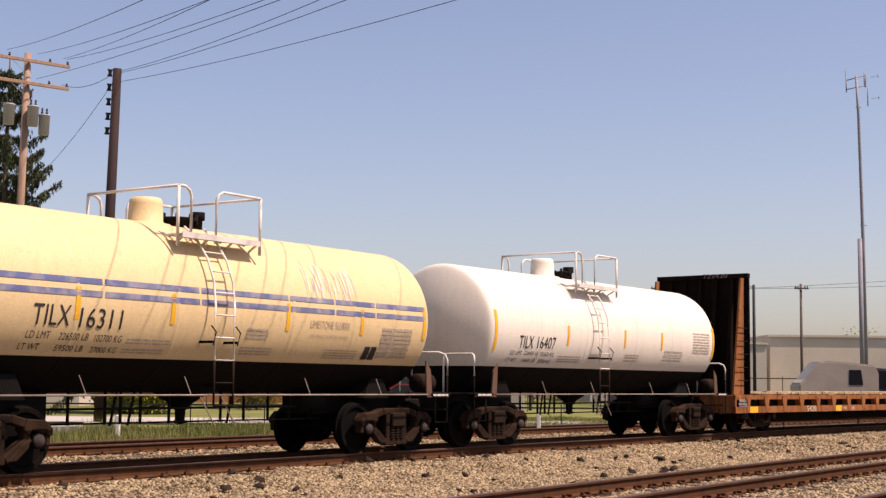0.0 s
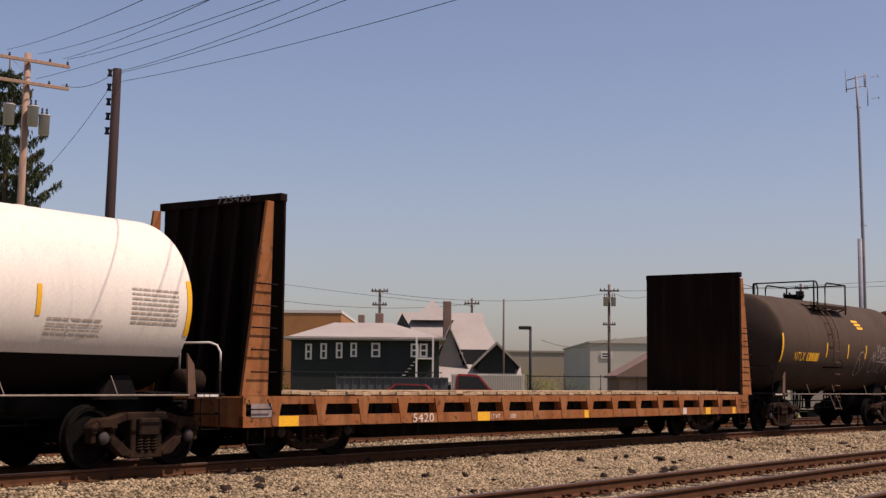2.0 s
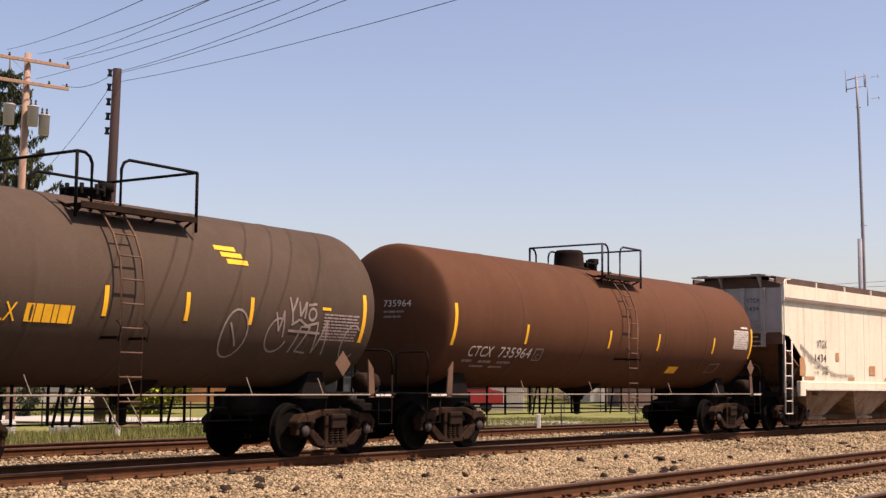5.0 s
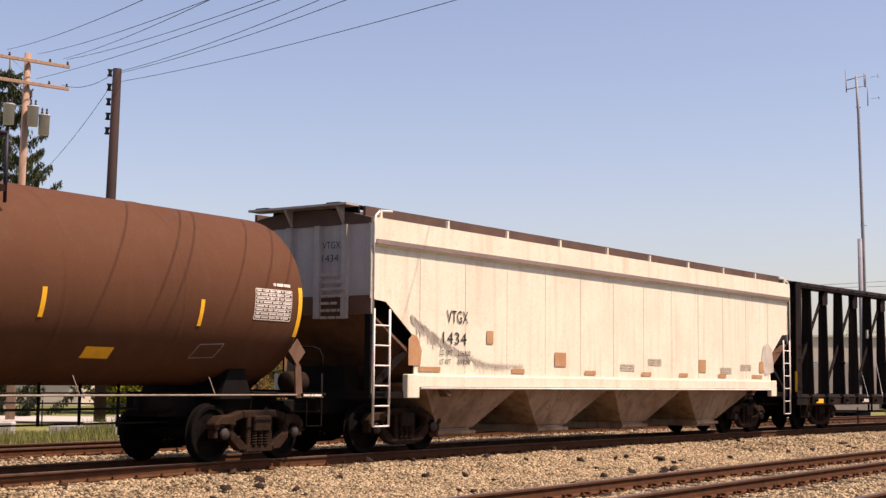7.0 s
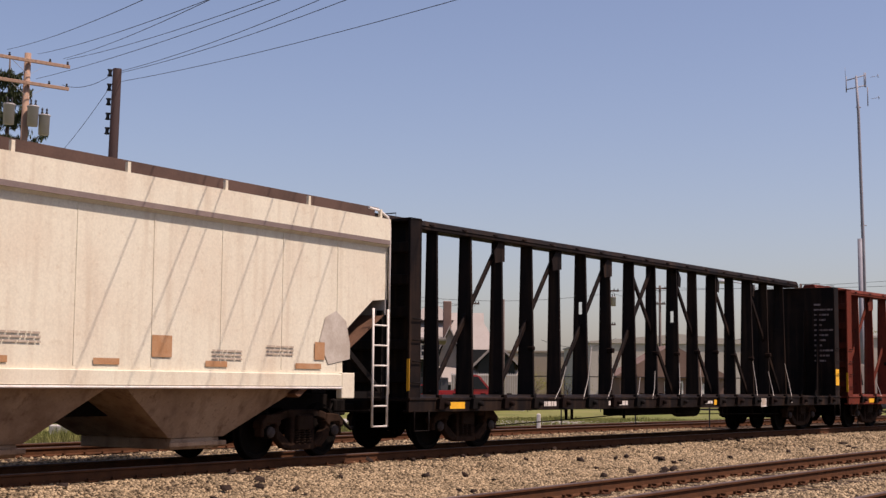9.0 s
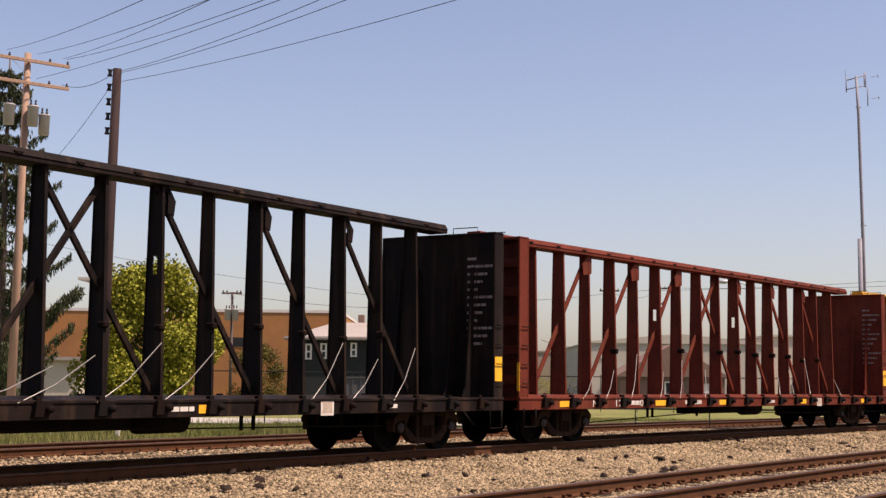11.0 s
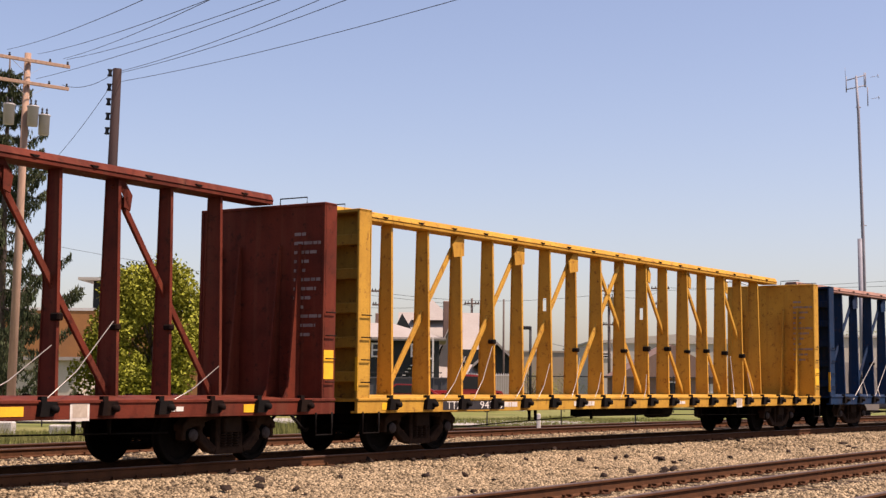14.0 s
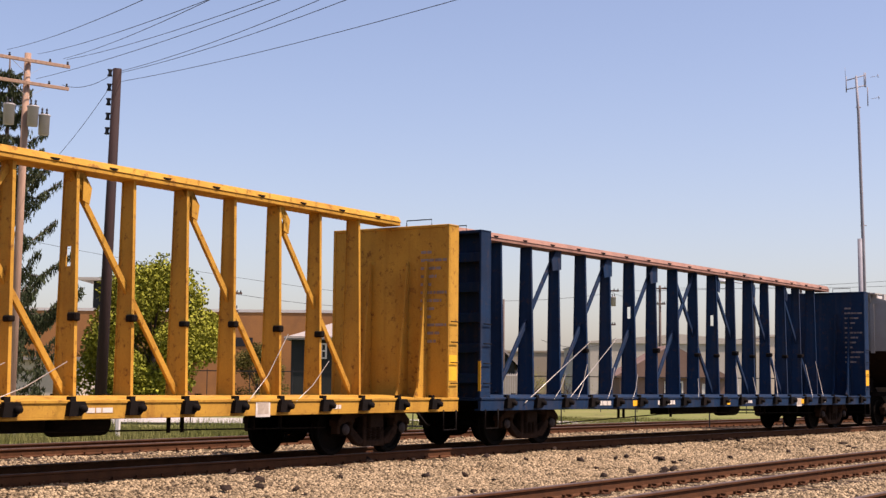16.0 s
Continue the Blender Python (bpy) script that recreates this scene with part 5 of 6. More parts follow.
            part("diagonal", b, paint_main, car)
    for k in (2, 4, 6, 9, 11, 13):
        gu = Shape()
        e = -1 if k < 8 else 1
        gu.prism([(xs_[k] - 0.12, ztop), (xs_[k] + 0.12, ztop), (xs_[k] + 0.12, ztop - 0.45), (xs_[k] + e * 0.26, ztop - 0.5), (xs_[k] + e * 0.30, ztop - 0.25), (xs_[k] + e * 0.16, ztop - 0.08)], -0.13, -0.10, "y")
        part("gusset", gu, paint_main, car)
    t = Shape()
    t.box(-h + 0.3, h - 0.3, -0.22, 0.22, ztop - 0.02, ztop + 0.05)
    t.prism([(-0.24, ztop + 0.05), (-0.17, ztop + 0.17), (0.17, ztop + 0.17), (0.24, ztop + 0.05)], -h + 0.3, h - 0.3, "x")
    t.bevel(0.01)
    part("top_chord", t, paint_top, car, "worn top chord")
    for k in range(18):
        x = -h + 1.1 + k * (L - 2.2) / 17
        lug = Shape().prism([(x - 0.09, ztop + 0.10), (x + 0.09, ztop + 0.10), (x + 0.02, ztop + 0.06), (x - 0.02, ztop + 0.06)], -0.245, -0.215, "y")
        part("tie_down_lug", lug, dark, car)
    for e in (-1, 1):
        xo = e * h
        b = Shape()
        b.box(*sorted((e * (h - 0.34), e * (h - 0.30))), -1.42, 1.42, 0.98, 4.40)
        for y in (-1.42, 1.36):
            b.box(*sorted((e * (h - 0.36), xo)), y, y + 0.06, 0.98, 4.42)
        b.box(*sorted((e * (h - 0.36), xo)), -1.42, 1.42, 4.36, 4.42)
        b.bevel(0.01)
        wallp = part("bulkhead", b, bulk, car, "ribbed steel end bulkhead")
        for k in range(5):
            z = 1.3 + k * 0.62
            rib = Shape().box(*sorted((e * (h - 0.31), e * (h - 0.14))), -1.355, 1.355, z, z + 0.20)
            part("rib", rib.bevel(0.015), bulk, wallp)
        xi = e * (h - 0.36)
        for y in (-0.9, -0.45, 0.45, 0.9):
            gs = Shape().prism([(xi, 1.0), (xi - e * 0.42, 1.0), (xi - e * 0.30, 1.2), (xi - e * 0.05, 3.7), (xi, 3.7)], y - 0.02, y + 0.02, "y")
            part("bulkhead_gusset", gs, paint_main, car)
        st = Shape()
        st.tube([(e * (h - 0.12), -1.46, 0.78), (e * (h - 0.12), -1.46, 0.40), (e * (h - 0.58), -1.46, 0.40), (e * (h - 0.58), -1.46, 0.78)], 0.016, 6)
        part("step_iron", st, SOOTSHADE, car)
        for k in range(4):
            part("grab_iron", Shape().tube([(e * (h - 0.05), -1.46, 1.3 + k * 0.4), (e * (h - 0.33), -1.46, 1.3 + k * 0.4)], 0.012, 6), SOOTSHADE, car)
        part("top_grab", Shape().tube([(e * (h - 0.2), -0.9, 4.42), (e * (h - 0.2), -0.9, 4.55), (e * (h - 0.2), -0.3, 4.55), (e * (h - 0.2), -0.3, 4.42)], 0.012, 6), SOOTSHADE, car)
        truck(car, e * (h - 2.35))
    ends(car, h + 0.05)
    cf = lambda a, b, lift: Vector((a, -1.432 - lift, b))
    for x, w_ in patches:
        mark(car, cf, x, 0.87, w_, 0.13, YELLOWTAPE, "yellow_patch", "yellow reflector patch")
    mark(car, cf, h - 5.95, 0.87, 0.36, 0.28, WHITEINK, "data_plate", "white square data plate")
    mark(car, lambda a, b, lift: cf(a, b, lift + 0.004), h - 5.95, 0.87, 0.27, 0.19, FADEDINK, "data_plate_print")
    if txt:
        for word, x, w_ in txt:
            words(car, cf, word, x, 0.80, w_, 0.15, WHITEINK)
    for k in r.sample(range(0, 14), 10):
        x, up_ = xs_[k] + r.uniform(-0.3, 0.1), r.uniform(0.5, 1.25)
        wire = Shape().tube([(x, -1.47, 0.98), (x + 1.1, -0.95, 0.98 + up_ * 0.36), (x + 2.5, -0.24, 0.98 + up_)], 0.008, 5)
        part("tie_down_cable", wire, CABLE, car, "slack steel tie-down cable")
    for k in range(3, 15):
        if k < 8 and k % 3:
            continue
        st, wd = 2.12 + r.uniform(-0.06, 0.12), r.uniform(0.10, 0.20)
        part("strap_bracket", Shape().box(xs_[k] - 0.07, xs_[k] + 0.05, -0.19 - wd * 0.3, -0.06, st, st + 0.05 + wd * 0.4).bevel(0.02), dark, car)
    lay("small_writing", bars([(-3.6, 0.83, 0.9, 0.10), (-6.4, 0.83, 0.5, 0.10), (1.4, 0.84, 0.5, 0.07), (6.9, 0.84, 0.4, 0.07)], r), WHITEINK, car, 0, 0, lambda u, z, lift: Vector((u, -1.432 - lift, z)), "worn white stencilled notices")
    panel = lambda u, z, lift: Vector((h - 0.345 - lift, 0.0 - u, z))
    rows = [(0.75 + 0.0, 3.85 - k * 0.16, 0.25 + 0.12 * ((k * 7) % 4), 0.055) for k in range(12)]
    lay("small_writing", bars(rows, r), PALEINK, car, 0, 0, panel, "illegible stencilled notices")
    edge_ = Shape().box(-h - 0.004, -h + 0.004, -1.425, -1.36, 1.15, 1.75)
    part("edge_reflector", edge_, YELLOWTAPE, car, "yellow strip on the bulkhead edge")
    edge2 = Shape().box(h - 0.34, h - 0.06, -1.428, -1.424, 1.35, 1.85)
    part("edge_reflector", edge2, YELLOWTAPE, car, "yellow strip on the bulkhead edge")
    return car


black_car = centerbeam("empty black weathered centerbeam flatcar with rust streaks", 108.25, BLACKCAR, BLACKCAR, 41, [(-9.6, 0.5), (2.2, 0.4)], pitch=1.222, shift=0.62)
red_car = centerbeam("empty red-oxide centerbeam flatcar with slack cables", 131.27, REDCAR, REDCAR, 42, [(-9.3, 0.55), (-4.9, 0.55), (-1.4, 0.5), (4.0, 0.4), (8.9, 0.4)], [("NS", -8.15, 0.38), ("120", -7.1, 0.46), ("09", -5.95, 0.34)])
yellow_car = centerbeam("empty ochre-yellow centerbeam flatcar with chipped paint", 154.3, YELLOWCAR, YELLOWCAR, 43, [(-10.2, 0.5), (9.2, 0.4)], [("TTZX", -8.42, 0.68), ("94383", -7.28, 0.80)])
blue_car = centerbeam("empty dark blue centerbeam flatcar with rusty top beam", 177.5, BLUECAR, DUSTTOP, 44, [(-4.6, 0.5), (0.3, 0.4), (5.5, 0.4)], pitch=1.215, shift=0.6)
for xa, xb, zt in ((179.06, 183.85, 2.34), (180.72, 185.13, 2.45)):
    part("tie_down_cable", Shape().tube([(xa - 188.65, -1.47, 0.9), (xb - 188.65, -0.25, zt)], 0.011, 5), CABLE, blue_car, "taut pale tie-down cable")
backing = Shape().box(-8.55, -6.4, -1.434, -1.431, 0.785, 0.955)
part("number_backing", backing, INK, yellow_car, "black painted backing strip")
CARS = [cream, white, flat, charcoal, brown, hopper, black_car, red_car, yellow_car, blue_car, grey]
# ---- the town behind the line: u runs to the viewer's right, d away from the viewer ----
def town(u, d, z=0.0):
    return Vector((d * math.sin(HEADING) + u * math.cos(HEADING), d * math.cos(HEADING) - u * math.sin(HEADING), z))


def town_pose(u, d, z=0.0, turn=0.0):
    p = town(u, d, z)
    return pose(p.x, p.y, p.z, 0, 0, -math.degrees(HEADING) + turn)


FOOT, LAND = -0.95, -0.36
BRICK = paint("tan_brick_wall", (0.378, 0.1665, 0.0585), 0.85, second=(0.1989, 0.1071, 0.0612), amount=0.5, scale=0.4, grain=10, bump=0.1)
BEIGE = paint("beige_sheet_wall", (0.519, 0.453, 0.367), 0.8, second=(0.432, 0.367, 0.291), amount=0.4, scale=0.3, grain=6, bump=0.05)
GREYWALL = paint("grey_green_warehouse_wall", (0.462, 0.42, 0.357), 0.8, second=(0.364, 0.336, 0.28), amount=0.4, scale=0.2, grain=6, bump=0.05)
ROOFPALE = paint("pale_shingle_roof", (0.317, 0.28, 0.248), 0.85, second=(0.254, 0.217, 0.19), amount=0.5, scale=0.5, grain=8, bump=0.2)
ROOFBROWN = paint("brown_shingle_roof", (0.21, 0.135, 0.105), 0.9, second=(0.15, 0.09, 0.07), amount=0.5, scale=0.6, grain=8, bump=0.2)
DARKWALL = paint("dark_green_siding", (0.0216, 0.025, 0.024), 0.8, second=(0.0144, 0.0163, 0.0163), amount=0.5, scale=0.5, grain=8, bump=0.1)
FENCEGREY = paint("grey_screen_fabric", (0.085, 0.085, 0.09), 0.85, second=(0.06, 0.06, 0.065), amount=0.5, scale=0.8, bump=0.1)
TRIM = paint("white_trim", (0.62, 0.58, 0.53), 0.6, second=(0.5, 0.46, 0.4), amount=0.3)
GLASS = paint("dark_window_glass", (0.015, 0.017, 0.02), 0.15, spec=0.5, bump=0)
WOODPOLE = paint("weathered_pole_wood", (0.33, 0.215, 0.15), 0.9, second=(0.20, 0.12, 0.085), amount=0.7, scale=1.5, grain=12, bump=0.4, stretch=(6, 6, 0.6))
FARPOLE = paint("grey_brown_far_pole", (0.13, 0.098, 0.085), 0.9, second=(0.08, 0.06, 0.05), amount=0.6, scale=1.5, bump=0.3)
DARKPOLE = paint("creosoted_dark_pole", (0.027, 0.0156, 0.0144), 0.8, second=(0.054, 0.027, 0.024), amount=0.5, scale=1.5, bump=0.3, stretch=(6, 6, 0.6))
GALV = paint("galvanised_steel", (0.40, 0.40, 0.41), 0.5, metal=0.3, second=(0.28, 0.28, 0.30), amount=0.5)
IRON = paint("black_iron", (0.022, 0.022, 0.024), 0.6, bump=0.05)
WIRE = paint("overhead_wire", (0.03, 0.028, 0.028), 0.6, bump=0)
CANPAINT = paint("grey_transformer_paint", (0.42, 0.40, 0.385), 0.5, second=(0.33, 0.3, 0.28), amount=0.4)
LEAF = paint("sunlit_leaves", (0.2295, 0.2295, 0.0255), 0.7, second=(0.1275, 0.1445, 0.0153), amount=0.6, scale=0.6, bump=0, island=0.45, spec=0.15)
LEAFDULL = paint("dull_brown_green_leaves", (0.10, 0.085, 0.022), 0.8, second=(0.06, 0.055, 0.016), amount=0.6, scale=0.6, bump=0, island=0.4, spec=0.1)
NEEDLE = paint("spruce_needles", (0.036, 0.048, 0.020), 0.8, second=(0.055, 0.055, 0.026), amount=0.6, scale=0.7, bump=0, island=0.4, spec=0.15)
BARK = paint("grey_brown_bark", (0.11, 0.08, 0.06), 0.95, second=(0.06, 0.045, 0.035), amount=0.6, scale=3, grain=10, bump=0.8)
CARRED = paint("red_car_paint", (0.30, 0.02, 0.02), 0.3, second=(0.22, 0.016, 0.016), bump=0, spec=0.5)
CARDARK = paint("dark_car_paint", (0.05, 0.05, 0.055), 0.3, bump=0, spec=0.5)
CARSILVER = paint("tan_truck_paint", (0.36, 0.31, 0.25), 0.4, bump=0, spec=0.5)
TYRE = paint("tyre_rubber", (0.02, 0.02, 0.02), 0.85, bump=0.1)
ROADGREY = paint("sunlit_concrete_road", (0.40, 0.37, 0.33), 0.9, second=(0.32, 0.29, 0.25), amount=0.5, scale=0.3, grain=6, bump=0.1)
FIELD = paint("tan_far_roofs", (0.33, 0.27, 0.20), 0.9, second=(0.26, 0.21, 0.15), amount=0.5, scale=0.1, bump=0)

# lawn, road and the flat land out to the horizon
sheet("lawn", [4 + k * 1.5 for k in range(60)], [24.7 + k * 0.9 for k in range(40)], lambda x, y: rough_ground(x, y) + 0.02, GRASS, "strip of dry mown grass behind the tracks", "lawn")
speckle("grass_blades", 70000, 14, 62, 24.8, 36, 0.13, 5, GRASS, "short dry grass with weeds")
speckle("tall_weeds", 34000, 14, 36, 25.2, 31.5, 0.34, 6, GRASS, "tall green and straw-coloured weeds")
road = Shape()
road.face([town(-120, 56, LAND + 0.03), town(140, 56, LAND + 0.03), town(140, 64, LAND + 0.03), town(-120, 64, LAND + 0.03)])
tagged(part("road", road, ROADGREY), "pale concrete street behind the lawn", "road", kind="structure")
land = Shape()
land.face([town(-900, 63, LAND), town(900, 63, LAND), town(2500, 3000, LAND), town(-2500, 3000, LAND)])
tagged(part("land", land, GRASS), "flat town ground reaching the horizon", "ground", kind="structure")


def block(name, label, category, u0, u1, d0, depth, top, wall_mat, roof_mat, turn=0.0, eave=0.25, openings=(), rise=0.0, base=FOOT):
    """A plain building with a flat or gabled roof; openings are (u, z, w, h, material)."""
    mid = (u0 + u1) / 2
    b = thing(name, label, category, at=town_pose(mid, d0, base, turn))
    w, h = (u1 - u0) / 2, top - base
    s = Shape()
    s.box(-w, w, 0, depth, 0, h)
    part("wall", s, wall_mat, b)
    r = Shape()
    if rise:
        r.prism([(-w - eave, h - 0.05), (w + eave, h - 0.05), (w + eave, h + 0.12), (0, h + rise + 0.12), (-w - eave, h + 0.12)], -eave, depth + eave, "y")
    else:
        r.box(-w - eave, w + eave, -eave, depth + eave, h, h + 0.22)
    part("roof", r, roof_mat, b)
    for u, z, ww, hh, m in openings:
        win = part("window", Shape().box(u - mid - ww / 2, u - mid + ww / 2, -0.05, -0.01, z - base - hh / 2, z - base + hh / 2), m, b)
        if ww < 1.5:
            fr = Shape()
            for x in (-ww / 2, ww / 2):
                fr.box(u - mid + x - 0.06, u - mid + x + 0.06, -0.09, 0.02, z - base - hh / 2 - 0.06, z - base + hh / 2 + 0.06)
            for zz in (-hh / 2, 0, hh / 2):
                fr.box(u - mid - ww / 2, u - mid + ww / 2, -0.085, 0.02, z - base + zz - 0.05, z - base + zz + 0.05)
            part("window_frame", fr, TRIM, win)
    return b


block("brick_warehouse", "long low tan brick warehouse with a flat roof", "building", -48, -8.0, 112, 25, 6.75, BRICK, TRIM, eave=0.05,
      openings=[(-16.3, 4.4, 2.7, 0.7, IRON), (-10.6, 4.4, 2.0, 0.5, IRON), (-25.0, 2.0, 3.0, 2.4, IRON)])
block("roof_house", "dark rooftop penthouse with a flat overhanging roof", "building", -27.9, -25.7, 113, 4, 9.2, DARKWALL, GREYWALL, eave=1.0, base=6.9)
block("low_shop", "low beige shop with a pale flat roof", "building", -40, -23.4, 92, 8, 2.55, BEIGE, ROOFPALE, eave=0.4)
house = block("office_house", "dark green two-storey house with a pale hipped roof", "house", -10.2, -0.2, 96, 9, 4.15, DARKWALL, ROOFPALE, eave=0.45,
              openings=[(-9.02, 3.35, 0.32, 0.95, GLASS), (-8.0, 3.40, 0.32, 0.95, GLASS), (-6.95, 3.45, 0.32, 0.95, GLASS), (-5.97, 3.5, 0.32, 0.85, GLASS), (-4.48, 3.5, 0.48, 0.85, GLASS), (-1.85, 3.5, 0.42, 0.8, GLASS), (-1.25, 3.5, 0.42, 0.8, GLASS)])
hip = Shape()
hip.face([(-5.5, -0.5, 5.22), (5.5, -0.5, 5.22), (1.6, 4.0, 6.45), (-2.4, 4.0, 6.45)])
hip.face([(5.5, -0.5, 5.22), (5.5, 9.4, 5.22), (1.6, 4.0, 6.45)])
hip.face([(5.5, 9.4, 5.22), (-5.5, 9.4, 5.22), (-2.4, 4.0, 6.45), (1.6, 4.0, 6.45)])
hip.face([(-5.5, 9.4, 5.22), (-5.5, -0.5, 5.22), (-2.4, 4.0, 6.45)])
part("hip_roof", hip, ROOFPALE, house, "pale shingle hip roof")
for u, d_, w_, z0, z1 in ((0.75, 4.0, 0.28, 6.0, 7.15), (-0.55, 4.5, 0.22, 6.0, 7.05)):
    ch = Shape().box(u - w_, u + w_, d_, d_ + 0.8, z0, z1)
    ch.bevel(0.04)
    part("chimney", ch, ROOFBROWN, house)
stair = Shape()
for k in range(7):
    stair.box(2.2 + k * 0.18, 2.4 + k * 0.18, -1.0, -0.05, 2.3 + k * 0.22, 2.36 + k * 0.22)
stair.box(3.5, 4.6, -1.2, -0.03, 3.85, 3.95)
for x in (3.5, 4.6):
    stair.box(x - 0.06, x + 0.06, -1.2, -1.08, 1.0, 5.3)
part("outside_stair", stair, TRIM, house, "white wooden outside stair and landing")


def gable(b, x0, x1, y0, y1, z0, z1, z2, mat_w, mat_r, axis="y"):
    """A gabled wing: walls from z0 to z1 and a ridge at z2."""
    w = Shape().box(x0, x1, y0, y1, z0, z1)
    r, m = Shape(), (x0 + x1) / 2
    t = 0.18
    if axis == "y":
        w.prism([(x0, z1), (x1, z1), (m, z2)], y0, y1, "y")
        r.prism([(x0 - 0.4, z1 - 0.25), (x0 - 0.4, z1 - 0.05), (m, z2 + t), (x1 + 0.4, z1 - 0.05), (x1 + 0.4, z1 - 0.25), (m, z2 - 0.02)], y0 - 0.4, y1 + 0.2, "y")
    else:
        m = (y0 + y1) / 2
        w.prism([(y0, z1), (y1, z1), (m, z2)], x0, x1, "x")
        r.prism([(y0 - 0.4, z1 - 0.25), (y0 - 0.4, z1 - 0.05), (m, z2 + t), (y1 + 0.4, z1 - 0.05), (y1 + 0.4, z1 - 0.25), (m, z2 - 0.02)], x0 - 0.3, x1 + 0.3, "x")
    part("wing_wall", w, mat_w, b)
    part("wing_roof", r, mat_r, b)


depot = thing("gabled_depot", "rambling dark house with steep pale gabled roofs", "house", at=town_pose(1.4, 108, FOOT))
gable(depot, -4.6, 1.6, 1.6, 9.0, 0, 4.9, 7.7, DARKWALL, ROOFPALE, "x")
wing_hip = Shape()
wing_hip.face([(1.5, 1.2, 4.85), (3.0, 1.2, 4.85), (1.5, 5.3, 7.85)])
wing_hip.face([(3.0, 1.2, 4.85), (3.0, 9.2, 4.85), (1.5, 5.3, 7.85)])
wing_hip.face([(3.0, 9.2, 4.85), (1.5, 9.2, 4.85), (1.5, 5.3, 7.85)])
part("hip_end", wing_hip, ROOFPALE, depot, "sloping pale hip end of the main roof")
gable(depot, -2.0, 0.3, -1.5, 5.0, 0, 3.2, 6.4, ROOFPALE, ROOFPALE, "y")
part("wing_wall", Shape().box(0.0, 2.7, 0.6, 8.5, 0, 4.85), DARKWALL, depot)
gable(depot, 1.3, 4.0, -2.6, 2.0, 0, 3.7, 5.2, DARKWALL, ROOFPALE)
gable(depot, -1.4, 4.2, -3.4, 1.0, 0, 2.4, 3.5, DARKWALL, ROOFPALE, "x")
tur = Shape()
tur.face([(-3.9, 3.5, 7.2), (-0.5, 3.5, 7.2), (-2.2, 5.4, 8.9)])
tur.face([(-0.5, 3.5, 7.2), (-0.5, 7.3, 7.2), (-2.2, 5.4, 8.9)])
tur.face([(-0.5, 7.3, 7.2), (-3.9, 7.3, 7.2), (-2.2, 5.4, 8.9)])
tur.face([(-3.9, 7.3, 7.2), (-3.9, 3.5, 7.2), (-2.2, 5.4, 8.9)])
part("pyramid_roof", tur, ROOFPALE, depot)
part("dormer", Shape().prism([(-5.3, 5.9), (-3.5, 5.9), (-4.5, 7.6)], 1.0, 4.0, "y"), DARKWALL, depot)
ch = Shape().box(-1.35, -0.7, 1.6, 2.3, 5.5, 8.6)
ch.bevel(0.05)
part("chimney", ch, ROOFBROWN, depot)
for x, z in ((-0.2, 4.0), (2.9, 3.0), (3.9, 3.2)):
    w_ = part("window", Shape().box(x - 0.3, x + 0.3, -0.66, -0.60, z - 0.5, z + 0.5), GLASS, depot)
    part("window_frame", Shape().box(x - 0.36, x + 0.36, -0.64, -0.58, z - 0.58, z + 0.58), TRIM, w_)

block("metal_warehouse", "large grey metal warehouse with a low-pitched roof", "building", 14.6, 32.0, 140, 30, 5.45, GREYWALL, GREYWALL, eave=0.15, rise=0.8, openings=[(16.2, 4.2, 1.0, 0.5, IRON), (22.0, 3.2, 0.5, 0.5, IRON)])
block("shed_house", "low brick house with a brown gabled roof", "house", 13.5, 21.5, 108, 8, 1.9, ROOFBROWN, ROOFBROWN, rise=2.4, openings=[(17.6, 0.6, 1.3, 1.9, IRON), (20.3, 0.8, 1.0, 1.2, TRIM)])
block("metal_warehouse", "pale beige warehouse with a flat roof edge", "building", 33.5, 75.0, 145, 30, 6.35, BEIGE, GREYWALL, eave=0.2)
block("low_store", "wide low tan store behind the hedge", "building", 4.0, 17.0, 175, 20, 5.2, FIELD, FIELD, eave=0.1)
block("low_store", "distant flat tan store", "building", 48.0, 95.0, 130, 20, 4.9, FIELD, BEIGE, eave=0.3)


# ---- fences ----
def panel_fence(name, label, u0, u1, d, z0, z1, step, mat, solid=None):
    f = thing(name, label, "fence", at=town_pose(0, d, 0))
    rails_ = Shape()
    for z in (z0 + 0.15, z1 - 0.12):
        rails_.box(u0, u1, -0.03, 0.03, z - 0.03, z + 0.03)
    part("fence_rail", rails_, mat, f)
    me = Shape().box(-0.02, 0.02, -0.02, 0.02, z0, z1).mesh("picket", mat)
    for k in range(int((u1 - u0) / step) + 1):
        part("picket", me, mat, f, at=pose(u0 + k * step, 0, 0))
    if solid:
        part("fence_screen", Shape().box(u0, u1, 0.05, 0.09, z0, z1 - 0.1), solid, f)
    return f


